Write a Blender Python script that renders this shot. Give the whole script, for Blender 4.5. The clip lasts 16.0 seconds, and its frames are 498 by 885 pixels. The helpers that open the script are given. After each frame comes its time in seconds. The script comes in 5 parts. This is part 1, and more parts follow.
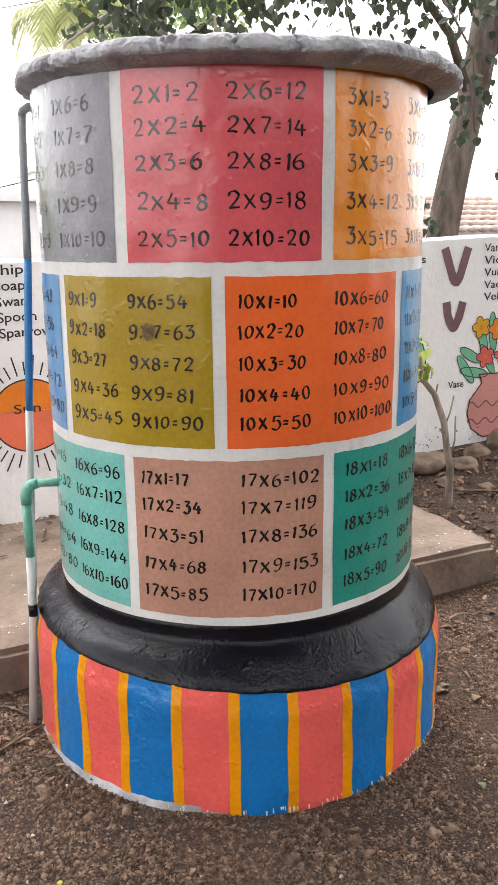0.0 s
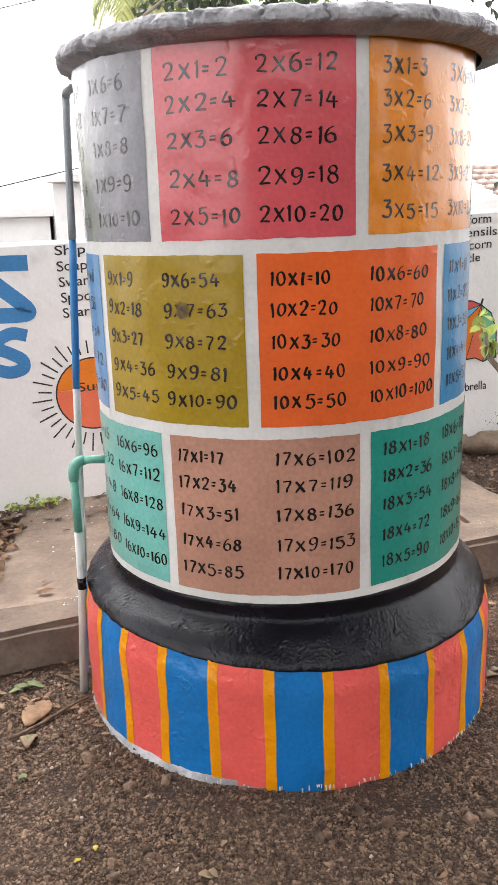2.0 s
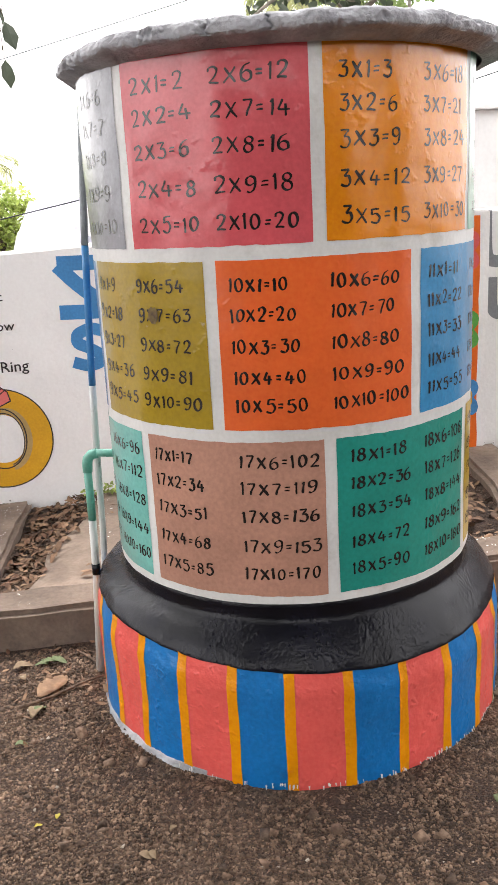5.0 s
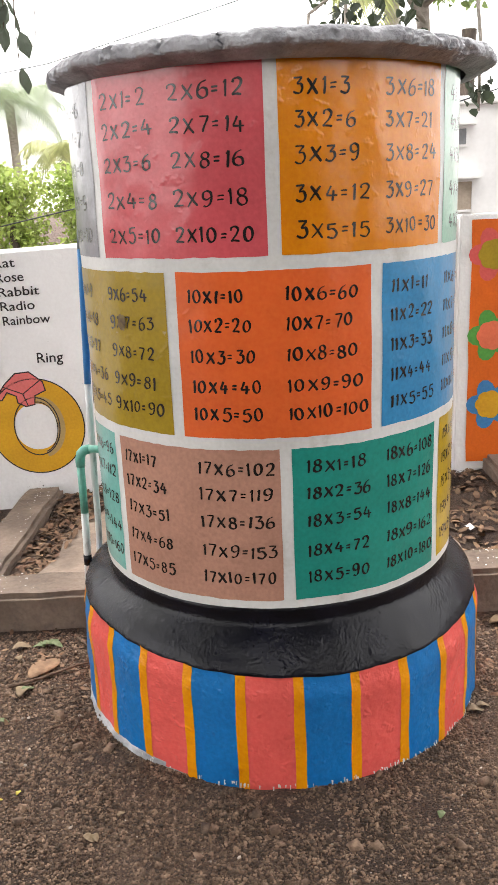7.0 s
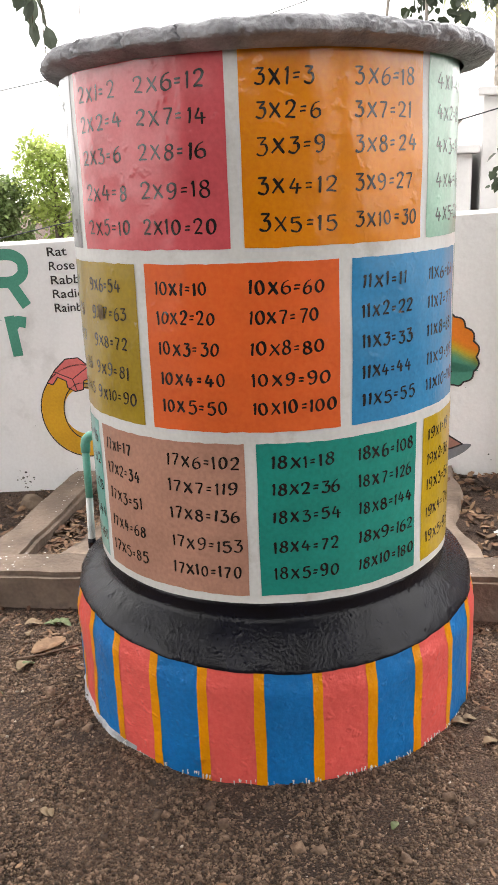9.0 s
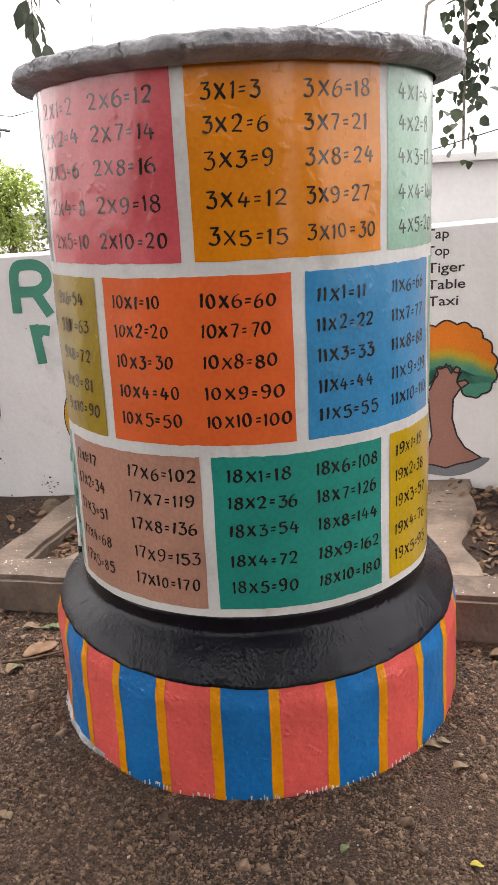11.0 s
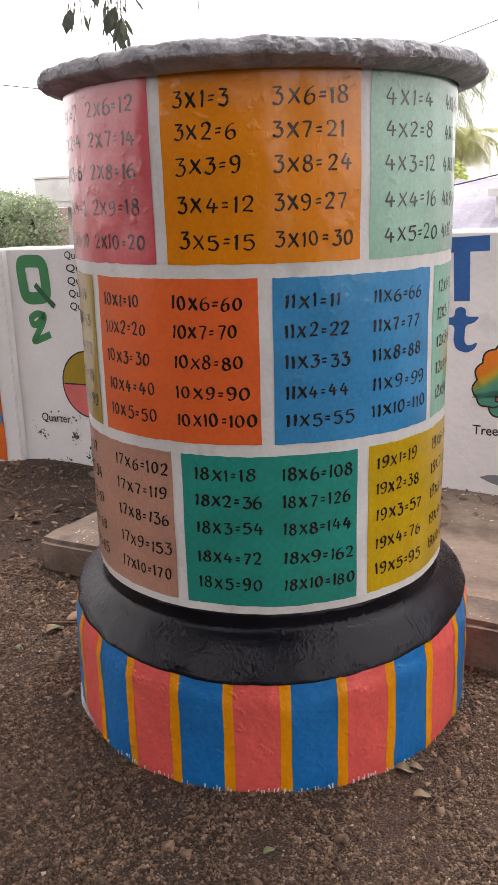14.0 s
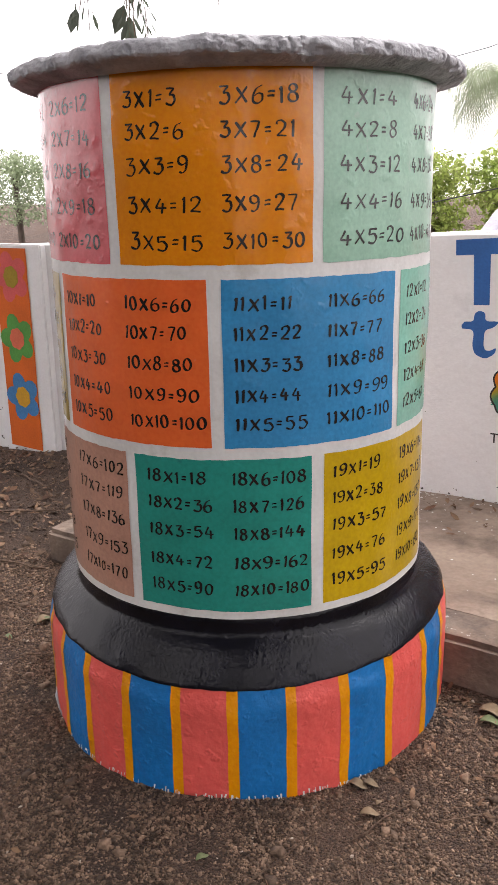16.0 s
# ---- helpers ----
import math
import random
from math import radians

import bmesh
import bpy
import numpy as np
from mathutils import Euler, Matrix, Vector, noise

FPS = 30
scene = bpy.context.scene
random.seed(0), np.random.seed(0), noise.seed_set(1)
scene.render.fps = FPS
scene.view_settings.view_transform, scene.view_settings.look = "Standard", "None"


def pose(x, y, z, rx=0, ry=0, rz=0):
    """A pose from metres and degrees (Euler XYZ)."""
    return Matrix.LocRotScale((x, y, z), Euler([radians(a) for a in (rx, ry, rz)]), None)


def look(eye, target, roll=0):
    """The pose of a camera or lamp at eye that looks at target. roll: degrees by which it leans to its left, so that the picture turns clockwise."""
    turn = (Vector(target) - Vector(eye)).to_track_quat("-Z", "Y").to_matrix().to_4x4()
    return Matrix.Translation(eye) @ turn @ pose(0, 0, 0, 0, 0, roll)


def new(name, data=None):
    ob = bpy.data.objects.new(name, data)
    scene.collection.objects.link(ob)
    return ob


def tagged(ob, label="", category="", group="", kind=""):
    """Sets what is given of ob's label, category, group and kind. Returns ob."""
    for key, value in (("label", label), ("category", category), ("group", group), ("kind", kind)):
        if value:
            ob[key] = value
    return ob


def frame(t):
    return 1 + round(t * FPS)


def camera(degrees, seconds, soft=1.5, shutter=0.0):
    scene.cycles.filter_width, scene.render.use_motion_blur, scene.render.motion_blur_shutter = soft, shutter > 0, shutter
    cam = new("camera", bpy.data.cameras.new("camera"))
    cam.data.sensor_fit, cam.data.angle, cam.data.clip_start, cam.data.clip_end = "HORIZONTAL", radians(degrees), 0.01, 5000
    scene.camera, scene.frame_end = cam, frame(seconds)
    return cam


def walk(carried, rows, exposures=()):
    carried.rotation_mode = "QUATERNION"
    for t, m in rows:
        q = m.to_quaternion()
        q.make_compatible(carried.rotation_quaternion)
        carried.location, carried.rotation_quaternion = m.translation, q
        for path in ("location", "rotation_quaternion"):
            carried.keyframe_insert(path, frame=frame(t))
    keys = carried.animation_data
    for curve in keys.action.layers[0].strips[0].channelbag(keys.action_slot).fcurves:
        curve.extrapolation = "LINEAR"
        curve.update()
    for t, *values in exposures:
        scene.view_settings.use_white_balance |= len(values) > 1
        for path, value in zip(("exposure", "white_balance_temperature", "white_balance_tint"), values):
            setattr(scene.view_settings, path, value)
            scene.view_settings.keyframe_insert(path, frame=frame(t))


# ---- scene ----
cam = camera(33.2, 16.0)
METRES, EYE = 2.65, 1.445
ROWS = [
    (0.0, 0.0, 0.0, 0.0, -0.17, -13.81, 0.67),
    (0.5, 0.0114, -0.0011, 0.0005, 1.23, -14.04, 0.96),
    (1.0, 0.0167, -0.0026, 0.0041, 2.95, -14.74, 1.4),
    (1.5, 0.0238, 0.0005, 0.0033, 3.72, -15.23, 1.41),
    (2.0, 0.0485, 0.005, 0.0, 5.68, -15.28, 1.95),
    (2.5, 0.0696, 0.0073, 0.0052, 6.4, -15.14, 1.96),
    (3.0, 0.0912, 0.0088, 0.0122, 7.68, -14.93, 2.33),
    (3.5, 0.1275, 0.0121, 0.0142, 10.53, -15.43, 2.53),
    (4.0, 0.1754, 0.0163, 0.0154, 13.15, -15.38, 2.09),
    (6.5, 0.3241, 0.0699, 0.0275, 22.1, -15.56, 1.95),
    (7.0, 0.3632, 0.0665, 0.0271, 24.44, -16.19, 2.4),
    (7.5, 0.3906, 0.0767, 0.0218, 25.95, -16.29, 1.67),
    (8.0, 0.4338, 0.1002, 0.0214, 28.33, -15.95, 1.68),
    (8.5, 0.4598, 0.1174, 0.0262, 29.63, -15.64, 2.09),
    (11.0, 0.5719, 0.2032, 0.0257, 37.75, -15.91, 2.69),
    (11.5, 0.6082, 0.2262, 0.0309, 41.75, -15.93, 1.79),
    (12.0, 0.6468, 0.2505, 0.0308, 44.11, -15.84, 2.04),
    (12.5, 0.6487, 0.2791, 0.0272, 44.62, -15.61, 2.24),
    (13.0, 0.6756, 0.3105, 0.031, 49.12, -15.86, 1.62),
    (13.5, 0.716, 0.3386, 0.0343, 51.35, -15.34, 1.37),
    (14.0, 0.7376, 0.3542, 0.0334, 52.79, -16.17, 1.56),
    (14.5, 0.7343, 0.3721, 0.0333, 52.28, -16.11, 1.13),
    (15.0, 0.7467, 0.3947, 0.0344, 53.91, -16.36, 1.4),
    (15.5, 0.7859, 0.4268, 0.039, 57.47, -15.51, 0.31),
    (16.0, 0.7971, 0.4601, 0.0348, 58.64, -16.3, 1.07),
]
EDGES = [
    (4.2, look((0.506, 0.032, 1.466), (0.013, 1.897, 0.939), -2.6)),
    (6.3, look((0.823, 0.192, 1.500), (0.097, 1.969, 0.940), -2.1)),
    (8.7, look((1.241, 0.331, 1.512), (0.239, 1.967, 0.947), -2.3)),
    (10.8, look((1.513, 0.522, 1.502), (0.295, 2.019, 0.978), -3.1)),
]
walk(cam, sorted(EDGES + [(t, pose(0, 0, EYE) @ pose(METRES * x, METRES * y, METRES * z, 90 + pitch, roll, yaw)) for t, x, y, z, yaw, pitch, roll in ROWS], key=lambda row: row[0]),
     exposures=[(0.0, 0.52, 6400, 11), (4.0, 0.54, 6420, 12), (8.5, 0.47, 6550, 10), (11.0, 0.24, 6560, 13), (13.5, -0.10, 6560, 17), (16.0, 0.0, 6560, 17)])

# ---- light ----
world = bpy.data.worlds.new("overcast_sky")
scene.world = world
world.use_nodes = True
wn = world.node_tree
wn.nodes.clear()
SUN_EL, SUN_AZ = 60.0, 335.0
sky = wn.nodes.new("ShaderNodeTexSky")
sky.sky_type, sky.sun_disc = "NISHITA", False
sky.sun_elevation, sky.sun_rotation = radians(SUN_EL), radians(SUN_AZ)
sky.dust_density, sky.air_density, sky.ozone_density = 6.0, 1.0, 0.3
grey = wn.nodes.new("ShaderNodeHueSaturation")
grey.inputs["Saturation"].default_value = 0.12
back = wn.nodes.new("ShaderNodeBackground")
back.inputs["Strength"].default_value = 0.15
over = wn.nodes.new("ShaderNodeBackground")
over.inputs["Color"].default_value = (1.0, 0.97, 0.945, 1)
over.inputs["Strength"].default_value = 1.6
both = wn.nodes.new("ShaderNodeAddShader")
wout = wn.nodes.new("ShaderNodeOutputWorld")
wn.links.new(sky.outputs[0], grey.inputs["Color"])
wn.links.new(grey.outputs[0], back.inputs["Color"])
wn.links.new(back.outputs[0], both.inputs[0])
wn.links.new(over.outputs[0], both.inputs[1])
wn.links.new(both.outputs[0], wout.inputs["Surface"])

sun_data = bpy.data.lights.new("sun", "SUN")
sun_data.energy, sun_data.angle, sun_data.color = 1.5, radians(40), (1.0, 0.97, 0.92)
sun = new("sun", sun_data)
sun.matrix_world = look((0, 0, 0), (-math.sin(radians(SUN_AZ)) * math.cos(radians(SUN_EL)), -math.cos(radians(SUN_AZ)) * math.cos(radians(SUN_EL)), -math.sin(radians(SUN_EL))))


# ---- materials ----
def lin(r, g, b):
    """Linear colour from 0..255 display values."""
    return tuple((c / 255 / 12.92) if c < 10.3 else ((c / 255 + 0.055) / 1.055) ** 2.4 for c in (r, g, b))


def material(name, colour, rough=0.6, second=None, scale=6.0, mix=0.5, grain=60.0, bump=0.15, bump_scale=None, metal=0.0, spec=0.5, by_island=0.0, by_object=0.0, dirt=None, dirt_scale=3.0, dirt_at=(0.55, 0.75), through_light=0.0, stretch=(1, 1, 1), coat=0.0, pebbles=0.0, dents=0.0, swell=0.0):
    """A procedural surface: two tones in broad patches, a fine grain, optional stains, and relief."""
    m = bpy.data.materials.new(name)
    m.use_nodes = True
    nt = m.node_tree
    node, link = nt.nodes.new, nt.links.new
    bsdf = nt.nodes["Principled BSDF"]
    bsdf.inputs["Roughness"].default_value = rough
    bsdf.inputs["Metallic"].default_value = metal
    bsdf.inputs["Specular IOR Level"].default_value = spec
    where = node("ShaderNodeTexCoord")
    size = node("ShaderNodeMapping")
    size.inputs["Scale"].default_value = stretch
    link(where.outputs["Object"], size.inputs["Vector"])
    broad = node("ShaderNodeTexNoise")
    broad.inputs["Scale"].default_value, broad.inputs["Detail"].default_value = scale, 6
    fine = node("ShaderNodeTexNoise")
    fine.inputs["Scale"].default_value, fine.inputs["Detail"].default_value = grain, 5
    for n in (broad, fine):
        link(size.outputs[0], n.inputs["Vector"])
    second = second or tuple(c * 0.8 for c in colour)
    ramp = node("ShaderNodeValToRGB")
    ramp.color_ramp.elements[0].position, ramp.color_ramp.elements[1].position = 0.5 - 0.25 * mix, 0.5 + 0.25 * mix
    ramp.color_ramp.elements[0].color, ramp.color_ramp.elements[1].color = (*second, 1), (*colour, 1)
    link(broad.outputs["Fac"], ramp.inputs[0])
    grainy = node("ShaderNodeMix")
    grainy.data_type, grainy.blend_type = "RGBA", "OVERLAY"
    grainy.inputs["Factor"].default_value = 0.35
    link(ramp.outputs[0], grainy.inputs["A"])
    link(fine.outputs["Color"], grainy.inputs["B"])
    bw = node("ShaderNodeRGBToBW")
    link(fine.outputs["Color"], bw.inputs[0])
    link(bw.outputs[0], grainy.inputs["B"])
    out = grainy.outputs["Result"]
    if dirt:
        stain = node("ShaderNodeTexNoise")
        stain.inputs["Scale"].default_value, stain.inputs["Detail"].default_value, stain.inputs["Roughness"].default_value = dirt_scale, 8, 0.65
        link(size.outputs[0], stain.inputs["Vector"])
        sr = node("ShaderNodeValToRGB")
        sr.color_ramp.elements[0].position, sr.color_ramp.elements[1].position = dirt_at
        link(stain.outputs["Fac"], sr.inputs[0])
        dm = node("ShaderNodeMix")
        dm.data_type = "RGBA"
        link(sr.outputs[0], dm.inputs["Factor"])
        link(out, dm.inputs["A"])
        dm.inputs["B"].default_value = (*dirt, 1)
        out = dm.outputs["Result"]
    if pebbles:
        cells = node("ShaderNodeTexVoronoi")
        cells.inputs["Scale"].default_value = pebbles
        link(size.outputs[0], cells.inputs["Vector"])
        tone = node("ShaderNodeSeparateColor")
        link(cells.outputs["Color"], tone.inputs[0])
        lift = node("ShaderNodeMapRange")
        lift.inputs["To Min"].default_value, lift.inputs["To Max"].default_value = 0.55, 1.55
        link(tone.outputs[0], lift.inputs["Value"])
        shade = node("ShaderNodeHueSaturation")
        link(lift.outputs[0], shade.inputs["Value"])
        link(out, shade.inputs["Color"])
        out = shade.outputs[0]
    for amount, kind in ((by_island, "ShaderNodeNewGeometry"), (by_object, "ShaderNodeObjectInfo")):
        if amount:
            info = node(kind)
            hsv = node("ShaderNodeHueSaturation")
            spread = node("ShaderNodeMapRange")
            spread.inputs["To Min"].default_value, spread.inputs["To Max"].default_value = 1 - amount, 1 + amount
            link(info.outputs["Random Per Island" if by_island and kind == "ShaderNodeNewGeometry" else "Random"], spread.inputs["Value"])
            link(spread.outputs[0], hsv.inputs["Value"])
            link(out, hsv.inputs["Color"])
            out = hsv.outputs[0]
    link(out, bsdf.inputs["Base Color"])
    if coat:
        bsdf.inputs["Coat Weight"].default_value, bsdf.inputs["Coat Roughness"].default_value, bsdf.inputs["Coat IOR"].default_value = coat, 0.21, 1.62
    if bump:
        relief = node("ShaderNodeTexNoise")
        relief.inputs["Scale"].default_value, relief.inputs["Detail"].default_value = bump_scale or grain * 0.6, 7
        link(size.outputs[0], relief.inputs["Vector"])
        height = relief.outputs["Fac"]
        if pebbles:
            dome = node("ShaderNodeMath")
            dome.operation = "SUBTRACT"
            link(height, dome.inputs[0])
            link(cells.outputs["Distance"], dome.inputs[1])
            height = dome.outputs[0]
        for amount, size_of, low, high in ((dents, 30.0, 0.60, 0.74), (swell, 6.0, 0.2, 0.8)):
            if amount:
                lump = node("ShaderNodeTexNoise")
                lump.inputs["Scale"].default_value, lump.inputs["Detail"].default_value = size_of, 2
                link(size.outputs[0], lump.inputs["Vector"])
                limit = node("ShaderNodeMapRange")
                limit.interpolation_type = "SMOOTHSTEP"
                limit.inputs["From Min"].default_value, limit.inputs["From Max"].default_value = low, high
                limit.inputs["To Max"].default_value = amount
                link(lump.outputs["Fac"], limit.inputs["Value"])
                total = node("ShaderNodeMath")
                link(height, total.inputs[0])
                link(limit.outputs[0], total.inputs[1])
                height = total.outputs[0]
        b = node("ShaderNodeBump")
        b.inputs["Strength"].default_value, b.inputs["Distance"].default_value = bump, 0.02
        link(height, b.inputs["Height"])
        link(b.outputs[0], bsdf.inputs["Normal"])
        if coat:
            link(b.outputs[0], bsdf.inputs["Coat Normal"])
    if through_light:
        bsdf.inputs["Transmission Weight"].default_value = 0
        tr = node("ShaderNodeBsdfTranslucent")
        link(out, tr.inputs["Color"])
        add = node("ShaderNodeMixShader")
        add.inputs[0].default_value = through_light
        link(bsdf.outputs[0], add.inputs[1])
        link(tr.outputs[0], add.inputs[2])
        link(add.outputs[0], nt.nodes["Material Output"].inputs["Surface"])
    return m


def paint(name, rgb, rough=0.30, **kw):
    """Brushed oil paint on plaster."""
    c = lin(*rgb)
    if "coat" in kw:
        kw.setdefault("spec", 0.12)
    return material(name, c, rough, second=tuple(v * 0.86 for v in c), scale=5, grain=90, bump=kw.pop("bump", 0.10), bump_scale=kw.pop("bump_scale", 38), **kw)


WHITE_PAINT = paint("white_paint", (226, 225, 222), 0.42, coat=0.4, dirt=lin(178, 172, 162), dirt_scale=9, dirt_at=(0.6, 0.85))
LETTER_BLACK = material("black_lettering", lin(20, 15, 16), 0.4, scale=30, grain=120, bump=0.09, bump_scale=26, spec=0.12, coat=1.0, dents=1.2, swell=1.6)
BLACK_PAINT = material("black_bitumen_paint", lin(12, 12, 17), 0.18, second=lin(18, 18, 27), scale=9, grain=140, bump=0.16, bump_scale=115, spec=0.26, stretch=(1, 1, 0.8), dents=0.9)
CEMENT = material("rough_cement", lin(166, 165, 165), 0.92, second=lin(138, 137, 137), scale=10, grain=80, bump=0.8, bump_scale=55, dirt=lin(94, 92, 92), dirt_scale=14, dirt_at=(0.58, 0.72))
LID_CEMENT = material("rough_lid_cement", lin(186, 186, 190), 0.92, second=lin(152, 152, 156), scale=12, grain=90, bump=0.55, bump_scale=70, dirt=lin(112, 110, 112), dirt_scale=16, dirt_at=(0.62, 0.76))
KERB_CEMENT = material("kerb_cement", lin(128, 112, 99), 0.93, second=lin(103, 89, 78), scale=5, grain=70, bump=0.5, bump_scale=35, dirt=lin(80, 71, 64), dirt_scale=6, dirt_at=(0.55, 0.75))
SLAB_CEMENT = material("slab_cement", lin(150, 133, 118), 0.93, second=lin(124, 108, 95), scale=3, grain=50, bump=0.4, bump_scale=30, dirt=lin(94, 80, 70), dirt_scale=4, dirt_at=(0.5, 0.72))
LIMEWASH = material("limewashed_plaster", lin(236, 234, 233), 0.85, second=lin(228, 226, 225), scale=2, grain=70, bump=0.22, bump_scale=30, dirt=lin(172, 168, 164), dirt_scale=2.2, dirt_at=(0.6, 0.9))
SOIL = material("gravelly_soil", lin(94, 74, 61), 0.95, second=lin(66, 50, 40), scale=2.2, grain=90, bump=0.9, bump_scale=60, dirt=lin(66, 49, 40), dirt_scale=1.6, dirt_at=(0.5, 0.78), pebbles=240)
GRAVEL = material("gravel", lin(122, 100, 82), 0.9, second=lin(80, 62, 49), scale=40, grain=150, bump=0.3, bump_scale=150, by_island=0.62, dirt=lin(84, 63, 51), dirt_scale=1.7, dirt_at=(0.54, 0.8))
DRY_LEAF = material("dry_leaves", lin(128, 102, 78), 0.85, second=lin(88, 62, 46), scale=14, grain=100, bump=0.3, by_island=0.55)
GREEN_LEAF = material("green_leaves", lin(142, 158, 104), 0.6, second=lin(106, 128, 72), scale=2, grain=30, bump=0.1, by_island=0.4, through_light=0.35)
LIGHT_LEAF = material("light_green_leaves", lin(188, 200, 120), 0.6, second=lin(150, 170, 84), scale=1.5, grain=30, bump=0.1, by_island=0.4, through_light=0.35)
# leaf green paled and greyed: distance haze put into the colour
HAZE_PALED_LEAF = material("haze_paled_leaves", lin(176, 188, 158), 0.7, second=lin(146, 160, 126), scale=2, grain=30, bump=0.1, by_island=0.3, through_light=0.35)
DARK_LEAF = material("dark_green_leaves", lin(72, 82, 62), 0.6, second=lin(50, 60, 44), scale=2, grain=30, bump=0.1, by_island=0.4, through_light=0.25)
PALM_LEAF = material("palm_leaves", lin(194, 196, 138), 0.6, second=lin(150, 156, 104), scale=2, grain=40, bump=0.1, by_island=0.35, through_light=0.35)
# lightened so far palm trunks look hazy; also the slender tree's pale bark
PALE_BARK = material("pale_palm_bark", lin(176, 168, 158), 0.95, second=lin(146, 138, 128), scale=8, grain=40, bump=0.5, stretch=(1, 1, 3))
BARK = material("grey_bark", lin(108, 96, 88), 0.95, second=lin(76, 66, 60), scale=12, grain=60, bump=0.8, bump_scale=30, stretch=(1, 1, 0.3))
STEM = material("pale_stem", lin(150, 140, 128), 0.9, second=lin(112, 100, 90), scale=20, grain=80, bump=0.5, stretch=(1, 1, 0.4))
FAR_PLASTER = material("far_white_plaster", lin(238, 237, 235), 0.9, second=lin(226, 225, 224), scale=0.8, grain=20, bump=0.1, dirt=lin(176, 174, 172), dirt_scale=0.7, dirt_at=(0.55, 0.85))
FAR_GREY = material("far_grey_sheet", lin(176, 174, 186), 0.7, second=lin(140, 138, 150), scale=1.2, grain=20, bump=0.2)
# clay red paled, with distance haze put into the colour
ROOF_TILE = material("clay_tile", lin(206, 188, 178), 0.9, second=lin(182, 162, 152), scale=3, grain=30, bump=0.3, by_object=0.15)
DARK_GAP = material("dark_opening", lin(52, 54, 58), 0.5, scale=3, grain=20, bump=0.0)
STEEL = material("grey_metal", lin(110, 112, 115), 0.5, metal=0.6, scale=8, grain=50, bump=0.1)

# ---- building helpers ----
TURN = 23.0                     # the compound wall's bearing
UV = pose(0, 0, 0, 0, 0, TURN)  # x along the wall, y towards it
WALL_Y = 3.85


def linked(name, verts, faces, mat, parent=None, label="", smooth=False, matrix=None):
    me = bpy.data.meshes.new(name)
    me.from_pydata([tuple(v) for v in verts], [], [tuple(f) for f in faces])
    me.materials.append(mat)
    me.update()
    if smooth:
        me.shade_smooth()
    ob = new(name, me)
    if parent:
        ob.parent = parent
    if matrix is not None:
        ob.matrix_world = matrix
    if label:
        ob["label"] = label
    return ob


def part(name, bm, mat, parent, label="", smooth=False):
    me = bpy.data.meshes.new(name)
    bm.to_mesh(me)
    bm.free()
    me.materials.append(mat)
    if smooth:
        me.shade_smooth()
    ob = new(name, me)
    ob.parent = parent
    if label:
        ob["label"] = label
    return ob


def empty(name, m, label, category, group="", kind=""):
    ob = new(name)
    ob.matrix_world = m
    return tagged(ob, label, category, group, kind)


def wob(x, y, z, f, a):
    return a * noise.noise(Vector((x * f, y * f, z * f)))


def tube(points, radii, sides=10, cap=True):
    """Verts and faces of a tube along points."""
    pts = [Vector(p) for p in points]
    vs, fs = [], []
    side = None
    for i, p in enumerate(pts):
        d = (pts[min(i + 1, len(pts) - 1)] - pts[max(i - 1, 0)]).normalized()
        if side is None:
            side = d.cross(Vector((0, 0, 1)))
            side = side.normalized() if side.length > 0.01 else Vector((1, 0, 0))
        side = (side - d * side.dot(d)).normalized()
        up = d.cross(side)
        r = radii[i] if isinstance(radii, (list, tuple)) else radii
        for k in range(sides):
            a = 2 * math.pi * k / sides
            vs.append(p + side * (r * math.cos(a)) + up * (r * math.sin(a)))
    for i in range(len(pts) - 1):
        for k in range(sides):
            a, b = i * sides + k, i * sides + (k + 1) % sides
            fs.append((a, b, b + sides, a + sides))
    if cap:
        fs.append(tuple(reversed(range(sides))))
        fs.append(tuple(range((len(pts) - 1) * sides, len(pts) * sides)))
    return vs, fs


def join(pieces):
    vs, fs = [], []
    for v, f in pieces:
        n = len(vs)
        vs += v
        fs += [tuple(i + n for i in q) for q in f]
    return vs, fs


def block(x0, x1, y0, y1, z0, z1, step=0.12, rough=0.004, lift=lambda x, y: 0.0, bevel=0.008):
    """A cast block with bevelled, slightly uneven edges; lift(x, y) raises it with the ground."""
    bm = bmesh.new()
    bmesh.ops.create_cube(bm, size=1.0)
    for v in bm.verts:
        v.co = Vector((x0 + (v.co.x + 0.5) * (x1 - x0), y0 + (v.co.y + 0.5) * (y1 - y0), z0 + (v.co.z + 0.5) * (z1 - z0)))
    if bevel:
        bmesh.ops.bevel(bm, geom=list(bm.edges), offset=bevel, segments=2, affect="EDGES")
    for axis, (a, b) in enumerate(((x0, x1), (y0, y1), (z0, z1))):
        n = int((b - a) / step)
        for i in range(1, n):
            co, no = Vector((0, 0, 0)), Vector((0, 0, 0))
            co[axis], no[axis] = a + (b - a) * i / n, 1
            bmesh.ops.bisect_plane(bm, geom=list(bm.verts) + list(bm.edges) + list(bm.faces), plane_co=co, plane_no=no)
    for v in bm.verts:
        x, y, z = v.co
        v.co += Vector((wob(x, y, z, 7, rough), wob(x + 9, y, z, 7, rough), wob(x, y + 9, z, 7, rough)))
        v.co.z += lift(x, y)
    return bm


def smooth01(x, a, b):
    k = min(1.0, max(0.0, (x - a) / (b - a)))
    return k * k * (3 - 2 * k)


